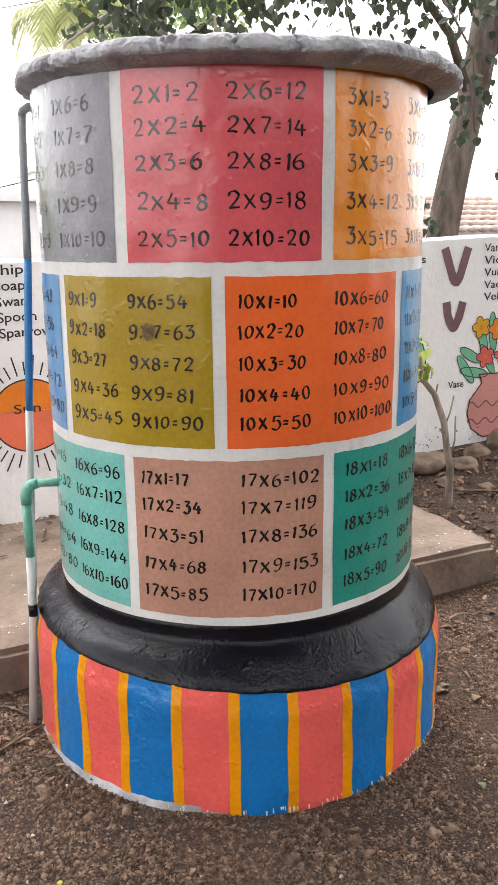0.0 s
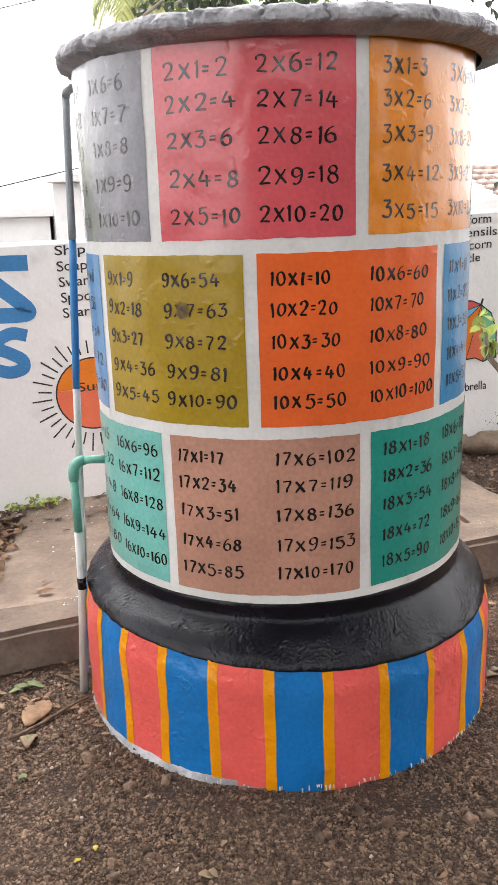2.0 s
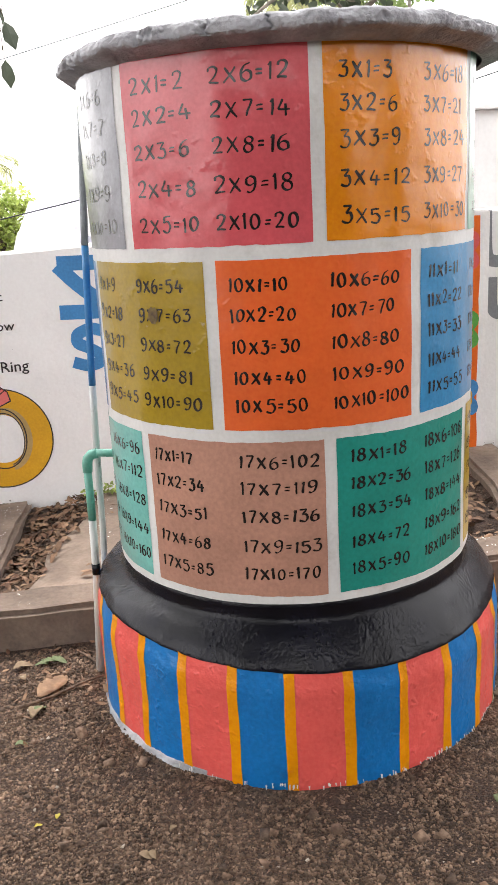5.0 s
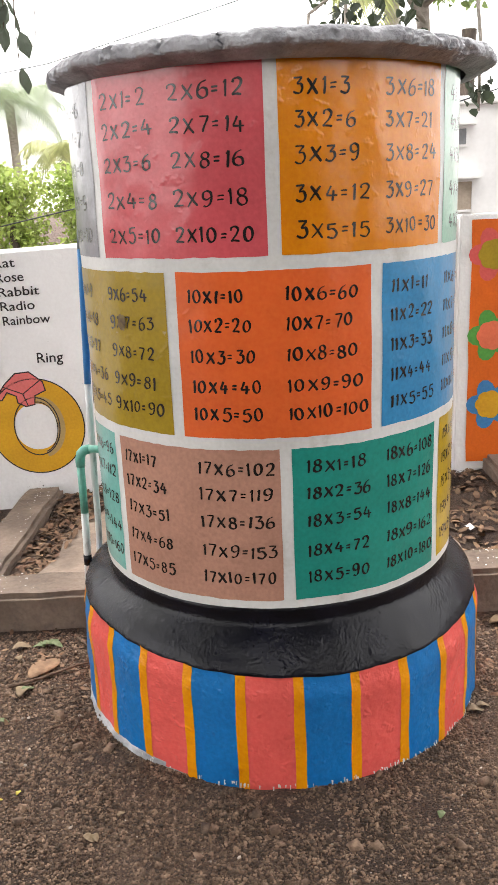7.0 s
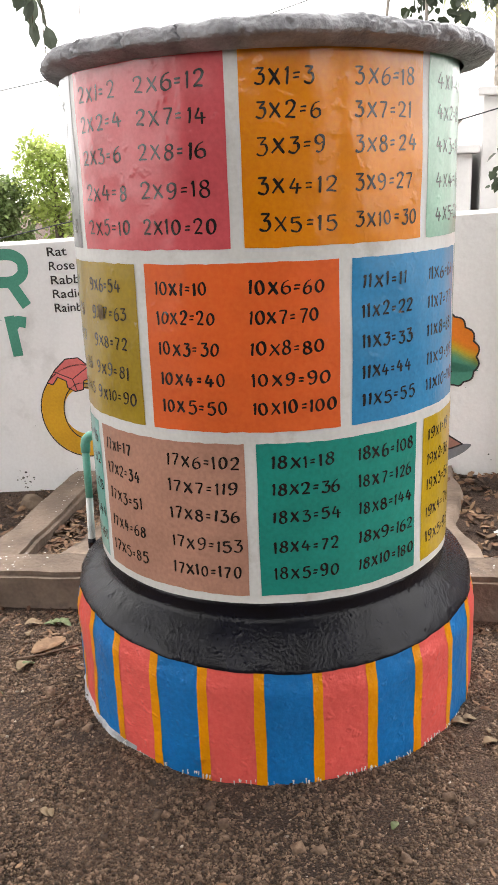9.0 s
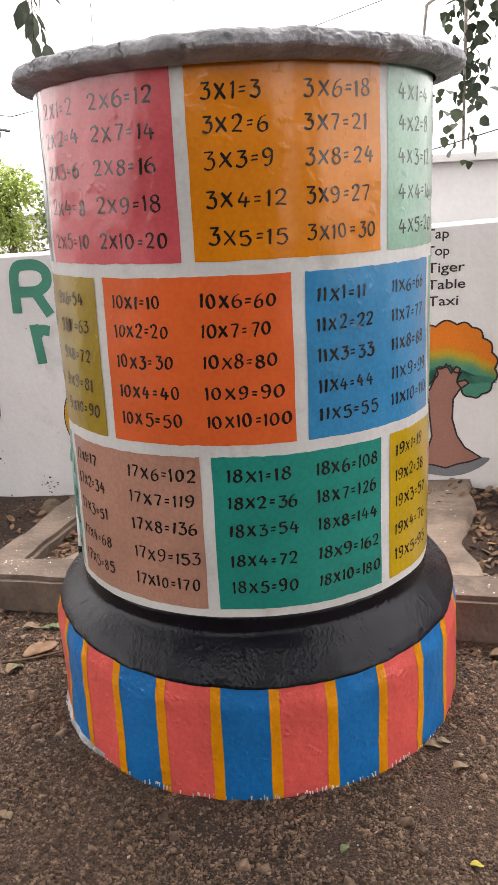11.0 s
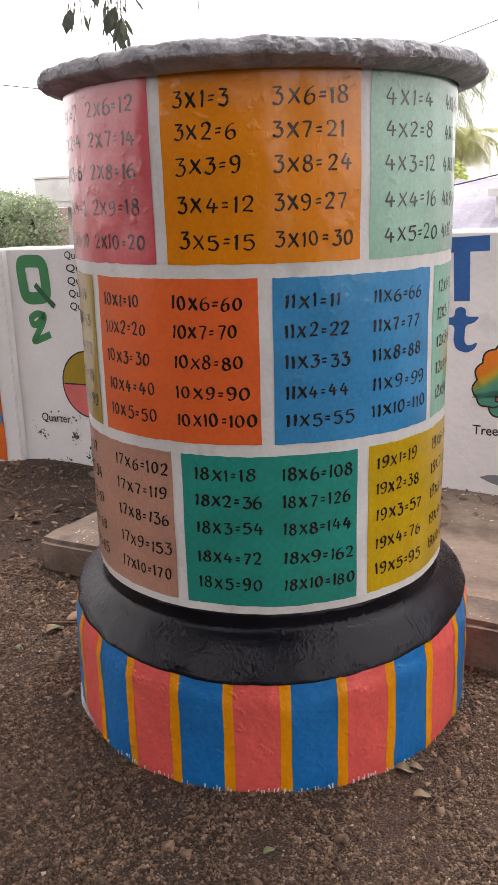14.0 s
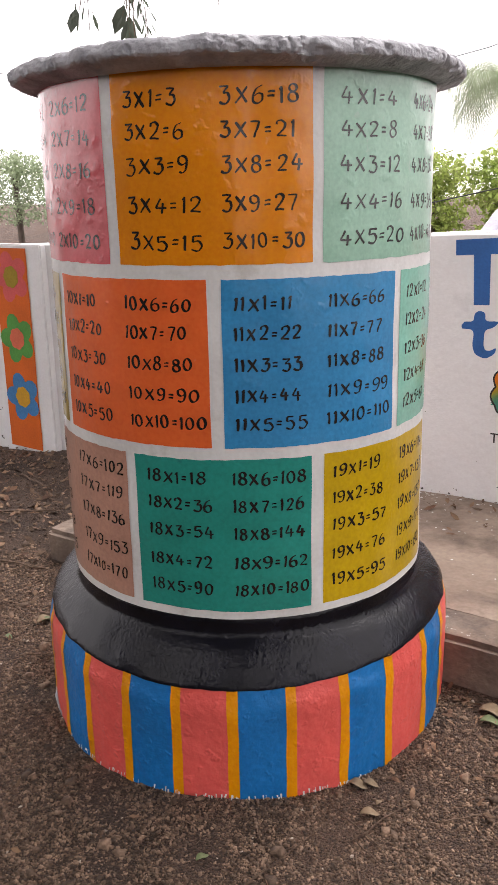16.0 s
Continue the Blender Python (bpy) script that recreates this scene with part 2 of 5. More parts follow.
def ground_z(u, v):
    """The ground's height: level round the tank, climbing gently along and towards the wall."""
    hollow = 0.040 * math.exp(-((u - 1.45) / 0.33) ** 2) - 0.045 * math.exp(-((u + 1.5) / 0.35) ** 2)
    return smooth01(v, 1.9, 3.85) * (0.05 + 0.07 * min(4.5, max(-4.0, u)) - hollow * smooth01(v, 2.9, 3.7))


# lettering, built once for every text that is used
TEXTS = {}


def prepare(texts):
    made = []
    for s in sorted(set(texts)):
        cu = bpy.data.curves.new("lettering", "FONT")
        cu.body, cu.resolution_u, cu.offset = s, 3, 0.008
        ob = new("lettering", cu)
        made.append((s, ob, cu))
    bpy.context.view_layer.update()
    dg = bpy.context.evaluated_depsgraph_get()
    for s, ob, cu in made:
        me = bpy.data.meshes.new_from_object(ob.evaluated_get(dg))
        co = [tuple(v.co) for v in me.vertices]
        TEXTS[s] = (co, [tuple(p.vertices) for p in me.polygons], min(c[0] for c in co), max(c[0] for c in co))
        bpy.data.objects.remove(ob)
        bpy.data.curves.remove(cu)
        bpy.data.meshes.remove(me)


def lettered(s, width, height):
    """2D points and faces of a text, width wide, with capitals of that height, a little uneven as by hand."""
    co, faces, a, b = TEXTS[s]
    k = random.random() * 50
    out = []
    for x, y, _ in co:
        px, py = (x - a) / (b - a) * width, y / 0.69 * height
        out.append((px + wob(px * 1, py, k, 30, height * 0.05), py + wob(px, py + 5, k, 22, height * 0.06)))
    return out, faces


def rounded(points, times=3):
    """A stroke with its corners rounded off, its ends kept."""
    p = [tuple(q) for q in points]
    for _ in range(times if len(p) > 2 else 0):
        q = [p[0]]
        for a, b in zip(p, p[1:]):
            q += [(a[0] * 0.8 + b[0] * 0.2, a[1] * 0.8 + b[1] * 0.2), (a[0] * 0.2 + b[0] * 0.8, a[1] * 0.2 + b[1] * 0.8)]
        p = q + [p[-1]]
    return p


# brush strokes of each figure, in a box one high: (width, strokes, each a line of points or a ring of (cx, cy, rx, ry))
FIGURES = {
    "0": (0.70, [(0.35, 0.49, 0.29, 0.44)]),
    "1": (0.24, [[(0.01, 0.78), (0.15, 0.96)], [(0.15, 0.99), (0.16, 0.5), (0.15, 0.01)]]),
    "2": (0.68, [[(0.07, 0.74), (0.10, 0.95), (0.40, 1.02), (0.62, 0.84), (0.50, 0.50), (0.06, 0.06)], [(0.05, 0.07), (0.36, 0.10), (0.68, 0.07)]]),
    "3": (0.64, [[(0.05, 0.94), (0.34, 0.95), (0.60, 0.95)], [(0.57, 0.93), (0.40, 0.74), (0.27, 0.58)], [(0.25, 0.57), (0.56, 0.60), (0.66, 0.30), (0.48, 0.0), (0.20, 0.02), (0.03, 0.12)]]),
    "4": (0.76, [[(0.34, 0.98), (0.20, 0.68), (0.04, 0.38)], [(0.03, 0.38), (0.40, 0.36), (0.76, 0.38)], [(0.50, 0.70), (0.51, 0.36), (0.49, 0.0)]]),
    "5": (0.66, [[(0.15, 0.93), (0.38, 0.95), (0.64, 0.95)], [(0.15, 0.95), (0.13, 0.76), (0.10, 0.57)], [(0.10, 0.56), (0.46, 0.68), (0.70, 0.34), (0.48, 0.0), (0.20, 0.02), (0.03, 0.12)]]),
    "6": (0.64, [[(0.54, 0.97), (0.22, 0.82), (0.05, 0.46), (0.08, 0.10), (0.34, -0.03), (0.62, 0.12), (0.60, 0.46), (0.34, 0.56), (0.10, 0.38)]]),
    "7": (0.64, [[(0.02, 0.92), (0.32, 0.94), (0.62, 0.93)], [(0.60, 0.93), (0.46, 0.58), (0.32, 0.30), (0.27, 0.0)]]),
    "8": (0.66, [(0.34, 0.75, 0.22, 0.20), (0.34, 0.27, 0.27, 0.25)]),
    "9": (0.64, [[(0.54, 0.60), (0.30, 0.44), (0.05, 0.58), (0.06, 0.90), (0.32, 1.03), (0.58, 0.90), (0.60, 0.52), (0.50, 0.14), (0.26, -0.01), (0.06, 0.08)]]),
    "X": (0.72, [[(0.05, 0.96), (0.38, 0.50), (0.70, 0.02)], [(0.66, 0.97), (0.36, 0.50), (0.02, 0.01)]]),
    "=": (0.46, [[(0.03, 0.60), (0.22, 0.63), (0.42, 0.62)], [(0.02, 0.36), (0.22, 0.38), (0.40, 0.37)]]),
}
GAP = 0.25
NIB = radians(24)


def brushed(s, width, height, bold):
    """A line of figures lettered with a flat brush: points (x, y, lift) and faces."""
    cells = [FIGURES[ch][0] + GAP for ch in s]
    k = width / (sum(cells) - GAP)
    seed = random.random() * 50
    out, faces, x = [], [], 0.0
    thick, thin = (0.205, 0.085) if bold else (0.172, 0.078)
    for n, (ch, cell) in enumerate(zip(s, cells)):
        wide = k * random.uniform(0.93, 1.05)
        tall = height * (0.92 if ch == "X" else random.uniform(0.94, 1.08))
        seat, lean, load = height * random.uniform(-0.05, 0.05), random.uniform(-0.03, 0.10), random.uniform(0.85, 1.15)
        for i, stroke in enumerate(FIGURES[ch][1]):
            closed = not isinstance(stroke[0], tuple)
            line = ellipse(*stroke, 22) if closed else rounded(stroke, 2)
            pts = []
            for px, py in line:
                qx, qy = x + px * wide, py * tall + seat
                qx += py * height * lean
                pts.append((qx + wob(qx, qy, seed + n, 40, height * 0.05), qy + wob(qx, qy + 5, seed + n, 40, height * 0.05)))
            m = len(pts)
            widths = []
            for j in range(m):
                a, b = pts[(j - 1) % m if closed else max(j - 1, 0)], pts[(j + 1) % m if closed else min(j + 1, m - 1)]
                turn = abs(math.sin(math.atan2(b[1] - a[1], b[0] - a[0]) - NIB))
                end = 1.0 if closed else 0.80 + 0.20 * min(1.0, 4 * j / m, 4 * (m - 1 - j) / m)
                widths.append(height * (thin + (thick - thin) * turn) * load * end * (1 + wob(j * 0.3, seed, n, 1.0, 0.25)))
            vs, fs = ribbon(pts, widths, closed)
            base = len(out)
            out += [(vx, vy, 0.00012 * i + 0.00018 * q / len(vs) * (not closed)) for q, (vx, vy) in enumerate(vs)]
            faces += [tuple(base + q for q in f) for f in fs]
        x += cell * k
    return out, faces


def ribbon(points, width, closed=False, ends=0.0):
    """2D outline strip along points."""
    p = [Vector(q) for q in points]
    n = len(p)
    vs, fs = [], []
    for i in range(n):
        a = p[(i - 1) % n] if closed or i else p[i]
        b = p[(i + 1) % n] if closed or i < n - 1 else p[i]
        d1 = (p[i] - a).normalized() if (p[i] - a).length else (b - p[i]).normalized()
        d2 = (b - p[i]).normalized() if (b - p[i]).length else d1
        n1, n2 = Vector((-d1.y, d1.x)), Vector((-d2.y, d2.x))
        m = (n1 + n2)
        m = m.normalized() if m.length > 0.2 else n1
        k = min(1.8, 1 / max(0.3, m.dot(n1)))
        w = (width[i] if isinstance(width, (list, tuple)) else width) * 0.5 * k
        vs += [p[i] + m * w, p[i] - m * w]
    for i in range(n if closed else n - 1):
        j = (i + 1) % n
        fs.append((2 * i, 2 * i + 1, 2 * j + 1, 2 * j))
    return [tuple(v) for v in vs], fs


def ellipse(cx, cy, rx, ry, n=40, a0=0.0, a1=360.0, tilt=0.0):
    full = a1 - a0 >= 360
    pts = []
    for i in range(n if full else n + 1):
        a = radians(a0 + (a1 - a0) * i / n)
        x, y = rx * math.cos(a), ry * math.sin(a)
        c, s = math.cos(radians(tilt)), math.sin(radians(tilt))
        pts.append((cx + x * c - y * s, cy + x * s + y * c))
    return pts

# ---- texts ----
# each panel: (row, from, to, colour, left column's start, its ends, right column's start, its ends), in degrees round the tank
TOP_ROW = {
    1: (0, -168, -119.3, (122, 122, 130), -165, (-151, -150, -150, -149, -148.6), -141.7, (-126, -125.9, -125.6, -124.9, -122.9)),
    2: (0, -115.8, -66.4, (216, 90, 98), -112.6, (-96.5, -94.8, -95.9, -94.8, -94.5), -89.9, (-71.1, -70.7, -71.5, -70.9, -69.9)),
    3: (0, -63.0, -12.8, (236, 141, 2), -59.4, (-45.4, -44, -42.8, -40.2, -40.2), -35.1, (-16.4, -17.5, -15.5, -16.8, -14.9)),
    4: (0, -10.0, 40.5, (150, 194, 170), -5.4, (13, 13.2, 15.1, 16.1, 17.2), 21, (36, 37, 38, 38, 39)),
}
MIDDLE_ROW = {
    8: (1, -195, -144.6, (84, 146, 200), -192, (-176, -175, -175, -174, -174), -167, (-150.5, -150.6, -148.7, -148, -146.5)),
    9: (1, -141.0, -94.3, (166, 138, 20), -138.8, (-127.1, -124.6, -124.6, -121.2, -120.3), -116.6, (-100.6, -98.8, -99.5, -99.7, -97.3)),
    10: (1, -91.0, -39.4, (240, 108, 48), -87.8, (-73.1, -71.5, -70.7, -69.4, -69.2), -62.5, (-43.6, -45.1, -43.9, -42.4, -40.8)),
    11: (1, -35.9, 14.5, (48, 140, 194), -33, (-18.5, -16.1, -15.8, -16, -14.4), -8.6, (9.6, 8.8, 10.2, 12.2, 13)),
    12: (1, 17.2, 67, (134, 198, 178), 20.3, (36, 37, 38, 38, 38.5), 46, (62, 63, 64, 64, 65)),
}
LOWEST_ROW = {
    16: (2, -170, -120.0, (118, 190, 180), -167, (-147, -145, -145, -144, -144), -140.8, (-122, -121.7, -121.2, -120.9, -120.8)),
    17: (2, -117.0, -65.2, (188, 140, 120), -114.7, (-101.5, -98.1, -97.9, -97.5, -97.4), -87.7, (-66.8, -67.7, -67.3, -66.9, -67.3)),
    18: (2, -62.0, -13.0, (22, 144, 131), -58.2, (-41.4, -40, -39.5, -40.3, -40.3), -34.2, (-14.8, -15.4, -15, -14.1, -14)),
    19: (2, -9.3, 41, (204, 168, 4), -6.5, (9.5, 11, 12.7, 12.5, 12.9), 19.2, (37, 37.5, 38, 38, 38.5)),
}
PANELS = {**TOP_ROW, **MIDDLE_ROW, **LOWEST_ROW}
ROW_Z = ((1.390, 1.826), (0.948, 1.357), (0.505, 0.918))
LINE_Z = ((1.756, 1.686, 1.611, 1.526, 1.444), (1.300, 1.228, 1.154, 1.079, 1.009), (0.868, 0.797, 0.722, 0.641, 0.567))
CAPITAL = (0.036, 0.032, 0.032)
WORDS = {  # first letter of the list: (x of the list, top line's height, line step, words)
    "V": (3.063, 1.372, 0.067, ("Van", "Violin", "Vulture", "Vaccine", "Vehicle")),
    "U": (2.408, 1.376, 0.064, ("Uniform", "Utensils", "Unicorn", "Uncle", "Urn")),
    "T": (1.382, 1.345, 0.075, ("Tap", "Top", "Tiger", "Table", "Taxi")),
    "S": (0.426, 1.317, 0.069, ("Ship", "Soap", "Swan", "Spoon", "Sparrow")),
    "R": (-0.388, 1.273, 0.069, ("Rat", "Rose", "Rabbit", "Radio", "Rainbow")),
    "Q": (-1.216, 1.257, 0.073, ("Queen", "Quill", "Quilt", "Question", "Quiet")),
}
LABELS = (("Vase", 2.86, 0.600, 0.105, 0.040), ("Umbrella", 2.432, 0.482, 0.222, 0.044), ("Tree", 1.184, 0.462, 0.118, 0.046), ("Sun", 0.475, 0.675, 0.12, 0.042), ("Ring", -0.228, 0.785, 0.13, 0.05), ("Quarter", -1.515, 0.243, 0.235, 0.05))
GROUND_DROP = 0.004
prepare([w for _, _, _, ws in WORDS.values() for w in ws] + [t[0] for t in LABELS])

# ---- ground ----
def ground_sheet():
    us = np.concatenate([np.linspace(-600, -8, 14), np.linspace(-6, 7, 105), np.linspace(9, 600, 14)])
    vs = np.concatenate([np.linspace(-600, -5, 14), np.linspace(-3, 5, 65), np.linspace(7, 600, 14)])
    verts = []
    for v in vs:
        for u in us:
            near = -6 < u < 7 and -3 < v < 5
            z = ground_z(u, v) + (wob(u, v, 0, 1.7, 0.016) + wob(u, v, 3, 6, 0.007) if near else 0.0)
            verts.append((u, v, z - GROUND_DROP))
    n = len(us)
    faces = [(j * n + i, j * n + i + 1, j * n + i + 1 + n, j * n + i + n) for j in range(len(vs) - 1) for i in range(n - 1)]
    return linked("ground", verts, faces, SOIL, matrix=UV, smooth=True)


tagged(ground_sheet(), "dark brown gravelly soil of the yard", "ground", kind="structure")

# ---- compound wall ----
def wall_top(u):
    return 1.345 + 0.031 * u


def wall_line(x0, x1, name, label):
    n = int((x1 - x0) / 0.12)
    verts, faces = [], []
    for i in range(n + 1):
        u = x0 + (x1 - x0) * i / n
        top = wall_top(max(-4, min(5, u))) + wob(u, 1, 2, 2.5, 0.006)
        bottom = ground_z(u, 3.85) - 0.25
        f, b = WALL_Y + wob(u, 0, 0, 1.3, 0.0012), WALL_Y + 0.22
        verts += [(u, f, bottom), (u, f, top - 0.012), (u, f + 0.012, top), (u, b, top), (u, b, bottom)]
    for i in range(n):
        for k in range(5):
            a, c = i * 5 + k, i * 5 + (k + 1) % 5
            faces.append((a, a + 5, c + 5, c))
    faces += [tuple(range(5)), tuple(n * 5 + k for k in reversed(range(5)))]
    return tagged(linked(name, verts, faces, LIMEWASH, matrix=UV), label, "wall", kind="structure")


WALL = wall_line(-9, 9, "wall_north", "low whitewashed compound wall painted with alphabet pictures")


def on_wall(name, verts, faces, mat, layer=1, label="", parent=None):
    """A painted shape, lying on the wall's face."""
    y = WALL_Y - 0.0018 - 0.0005 * layer
    return linked(name, [(x, y, z) for x, z in verts], [tuple(reversed(f)) for f in faces], mat, parent or WALL, label)


def patch(points):
    return list(points), [tuple(range(len(points)))]


MURAL = {k: paint("mural_" + k, c, 0.75) for k, c in {"blue": (62, 128, 184), "deep_blue": (44, 98, 164), "green": (64, 140, 88), "teal": (74, 146, 124), "maroon": (120, 88, 92), "grey": (128, 130, 134), "orange": (226, 124, 18), "coral": (224, 112, 78), "pink": (218, 112, 108), "yellow": (214, 160, 24), "olive": (166, 138, 22), "brown": (164, 118, 104), "leaf": (116, 184, 148), "clay": (200, 136, 128), "sky": (108, 176, 216), "vivid_orange": (222, 102, 8), "rose": (218, 92, 88), "lawn": (84, 156, 66), "tan": (178, 150, 96), "bottle_green": (44, 96, 62)}.items()}
INK = material("mural_ink", lin(44, 38, 38), 0.7, scale=30, grain=120, bump=0.0)


def letter(strokes, width, mat, label):
    for i, s in enumerate(strokes):
        on_wall("painted_letter", *ribbon(rounded(s), width), mat, 1 + 0.4 * i, label)


def mural_text(s, x, z, w, h):
    co, faces = lettered(s, w, h)
    k = 0.031
    on_wall("lettering", [(x + a, z + b + a * k) for a, b in co], [tuple(reversed(f)) for f in faces], INK, 4)


for first, (x, z, step, words) in WORDS.items():
    for i, w in enumerate(words):
        h = 0.043
        mural_text(w, x + 0.003 * i, z - 0.02 - step * i, len(w) * 0.033 + 0.004, h)
for s, x, z, w, h in LABELS:
    mural_text(s, x, z, w, h)

letter([[(2.80, 1.375), (2.885, 1.15), (2.955, 1.378)], [(2.825, 1.085), (2.838, 1.0), (2.878, 0.93), (2.915, 1.0), (2.935, 1.083)]], 0.052, MURAL["maroon"], "maroon painted letter")
letter([[(2.13, 1.405), (2.135, 1.2), (2.16, 1.165), (2.27, 1.165), (2.302, 1.2), (2.302, 1.41)], [(2.165, 1.09), (2.165, 0.95), (2.19, 0.91), (2.27, 0.91), (2.302, 0.95), (2.302, 1.095)], [(2.302, 0.95), (2.335, 0.90)]], 0.058, MURAL["grey"], "grey painted letter")
on_wall("painted_letter", *ribbon([(0.979, 1.314), (1.22, 1.328)], 0.066), MURAL["deep_blue"], 1, "blue painted letter")
on_wall("painted_letter", *ribbon([(1.098, 1.30), (1.108, 1.073)], [0.075, 0.071]), MURAL["deep_blue"], 1.4, "blue painted letter")
on_wall("painted_letter", *patch(rounded([(1.024, 0.965), (1.021, 0.98), (1.034, 0.997), (1.076, 0.999), (1.079, 1.036), (1.102, 1.049), (1.128, 1.04), (1.128, 1.003), (1.194, 1.008), (1.168, 0.978), (1.128, 0.966), (1.126, 0.897), (1.136, 0.877), (1.158, 0.876), (1.187, 0.894), (1.178, 0.862), (1.138, 0.838), (1.09, 0.854), (1.075, 0.892), (1.081, 0.964), (1.024, 0.965)], 2)[:-1]), MURAL["deep_blue"], 1, "blue painted letter")
letter([[(0.305, 1.272), (0.085, 1.276)], [(0.085, 1.268), (0.16, 1.185), (0.275, 1.085), (0.292, 1.055), (0.262, 1.045), (0.075, 1.05)]], 0.068, MURAL["blue"], "blue painted letter")
letter([[(0.270, 0.952), (0.208, 0.971), (0.142, 0.944), (0.140, 0.900), (0.190, 0.878), (0.245, 0.845), (0.246, 0.803), (0.182, 0.788), (0.115, 0.812)]], 0.056, MURAL["blue"], "blue painted letter")
letter([[(-0.715, 1.02), (-0.715, 1.265), (-0.58, 1.27), (-0.525, 1.235), (-0.525, 1.17), (-0.58, 1.13), (-0.69, 1.13)], [(-0.60, 1.13), (-0.525, 1.01)], [(-0.628, 0.96), (-0.602, 0.752)], [(-0.618, 0.90), (-0.59, 0.935), (-0.54, 0.925)]], 0.056, MURAL["teal"], "teal painted letter")
on_wall("painted_letter", *ribbon(rounded([(-1.50, 1.222), (-1.575, 1.216), (-1.566, 1.07), (-1.548, 0.998), (-1.385, 1.010), (-1.383, 1.09), (-1.395, 1.222), (-1.505, 1.222)]), 0.074), MURAL["green"], 1, "green painted letter")
on_wall("painted_letter", *ribbon([(-1.468, 1.085), (-1.40, 1.02), (-1.328, 0.958)], 0.034), MURAL["bottle_green"], 1.5, "dark green tail of a painted letter")
letter([[(-1.41, 0.90), (-1.47, 0.915), (-1.528, 0.885), (-1.515, 0.84), (-1.47, 0.85), (-1.415, 0.905), (-1.435, 0.85), (-1.525, 0.74), (-1.49, 0.748), (-1.38, 0.79)]], 0.042, MURAL["green"], "green painted letter")

# sun
SUN_C = (0.548, 0.662)
on_wall("mural_sun", *patch(ellipse(*SUN_C, 0.172, 0.166, a0=8, a1=172)), MURAL["orange"], 2, "painted orange sun with black rays")
on_wall("mural_sun", *patch(ellipse(*SUN_C, 0.172, 0.166, a0=-172, a1=-8) + [(SUN_C[0] + 0.17, SUN_C[1] + 0.022), (SUN_C[0] - 0.17, SUN_C[1] + 0.022)]), MURAL["coral"], 1, "painted coral lower half of a sun")
on_wall("mural_outline", *ribbon(ellipse(*SUN_C, 0.174, 0.168), 0.007, True), INK, 3)
for i in range(36):
    a, l = radians(i * 10 + 4), 0.055 if i % 2 else 0.085
    c, s = math.cos(a), math.sin(a)
    on_wall("sun_ray", *ribbon([(SUN_C[0] + 0.195 * c, SUN_C[1] + 0.19 * s), (SUN_C[0] + (0.2 + l) * c, SUN_C[1] + (0.195 + l) * s)], 0.007), INK, 3)

# finger ring
RING_C = (-0.262, 0.455)
on_wall("mural_ring", *ribbon(ellipse(RING_C[0] - 0.005, RING_C[1] + 0.005, 0.178, 0.182, 48), 0.122, True), MURAL["yellow"], 1, "painted golden finger ring")
on_wall("mural_ring_inside", *ribbon(ellipse(RING_C[0] + 0.015, RING_C[1] - 0.0, 0.106, 0.142, 30, -80, 95), 0.035), MURAL["tan"], 2)
for rx, rz in ((0.242, 0.246), (0.116, 0.150)):
    on_wall("mural_outline", *ribbon(ellipse(RING_C[0] - 0.005, RING_C[1] + 0.005, rx, rz, 48), 0.006, True), INK, 3)
on_wall("mural_outline", *ribbon(ellipse(RING_C[0] + 0.008, RING_C[1] - 0.0, 0.092, 0.132, 30, -75, 95), 0.005), INK, 3)
stone = [(-0.46, 0.61), (-0.41, 0.68), (-0.35, 0.735), (-0.28, 0.742), (-0.215, 0.69), (-0.205, 0.645), (-0.26, 0.62), (-0.265, 0.575), (-0.31, 0.565), (-0.35, 0.585), (-0.355, 0.62), (-0.40, 0.64), (-0.43, 0.60)]
on_wall("mural_gem", *patch(list(reversed(stone))), MURAL["pink"], 3, "pink gem painted on the ring")
on_wall("mural_outline", *ribbon(stone, 0.006, True), INK, 4)
on_wall("mural_outline", *ribbon([(-0.42, 0.67), (-0.32, 0.63), (-0.30, 0.57)], 0.005), INK, 4)
on_wall("mural_outline", *ribbon([(-0.32, 0.63), (-0.225, 0.70)], 0.005), INK, 4)

# circle in quarters
QC = (-1.105, 0.502)
for i in range(4):
    on_wall("mural_quarter", *patch([QC] + ellipse(*QC, 0.207, 0.2, 12, i * 90, i * 90 + 90)), MURAL["pink" if i == 2 else "olive"], 1, "pink painted quarter of a circle" if i == 2 else "")
on_wall("mural_outline", *ribbon(ellipse(*QC, 0.209, 0.202), 0.009, True), INK, 3)
for a, b in (((QC[0] - 0.2, QC[1] - 0.006), (QC[0] + 0.2, QC[1] + 0.006)), ((QC[0] + 0.006, QC[1] + 0.2), (QC[0] - 0.006, QC[1] - 0.2))):
    on_wall("mural_outline", *ribbon([a, b], 0.009), INK, 2)


# tree picture
def scallop(cx, cz, rx, rz, n, bump, a0=0, a1=360):
    pts = []
    for i in range(n * 6 + (0 if a1 - a0 >= 360 else 1)):
        f = i / (n * 6)
        a = radians(a0 + (a1 - a0) * f)
        k = 1 + bump * abs(math.sin(math.pi * f * n)) - bump * 0.5
        pts.append((cx + rx * k * math.cos(a), cz + rz * k * math.sin(a)))
    return pts


def lobes(stops, deep=0.25):
    """An outline that swells into a round lobe between every two stops."""
    pts = []
    for (x0, z0), (x1, z1) in zip(stops, stops[1:]):
        for i in range(7):
            f = i / 7
            k = deep * math.sin(math.pi * f)
            pts.append((x0 + (x1 - x0) * f - k * (z1 - z0), z0 + (z1 - z0) * f + k * (x1 - x0)))
    return pts


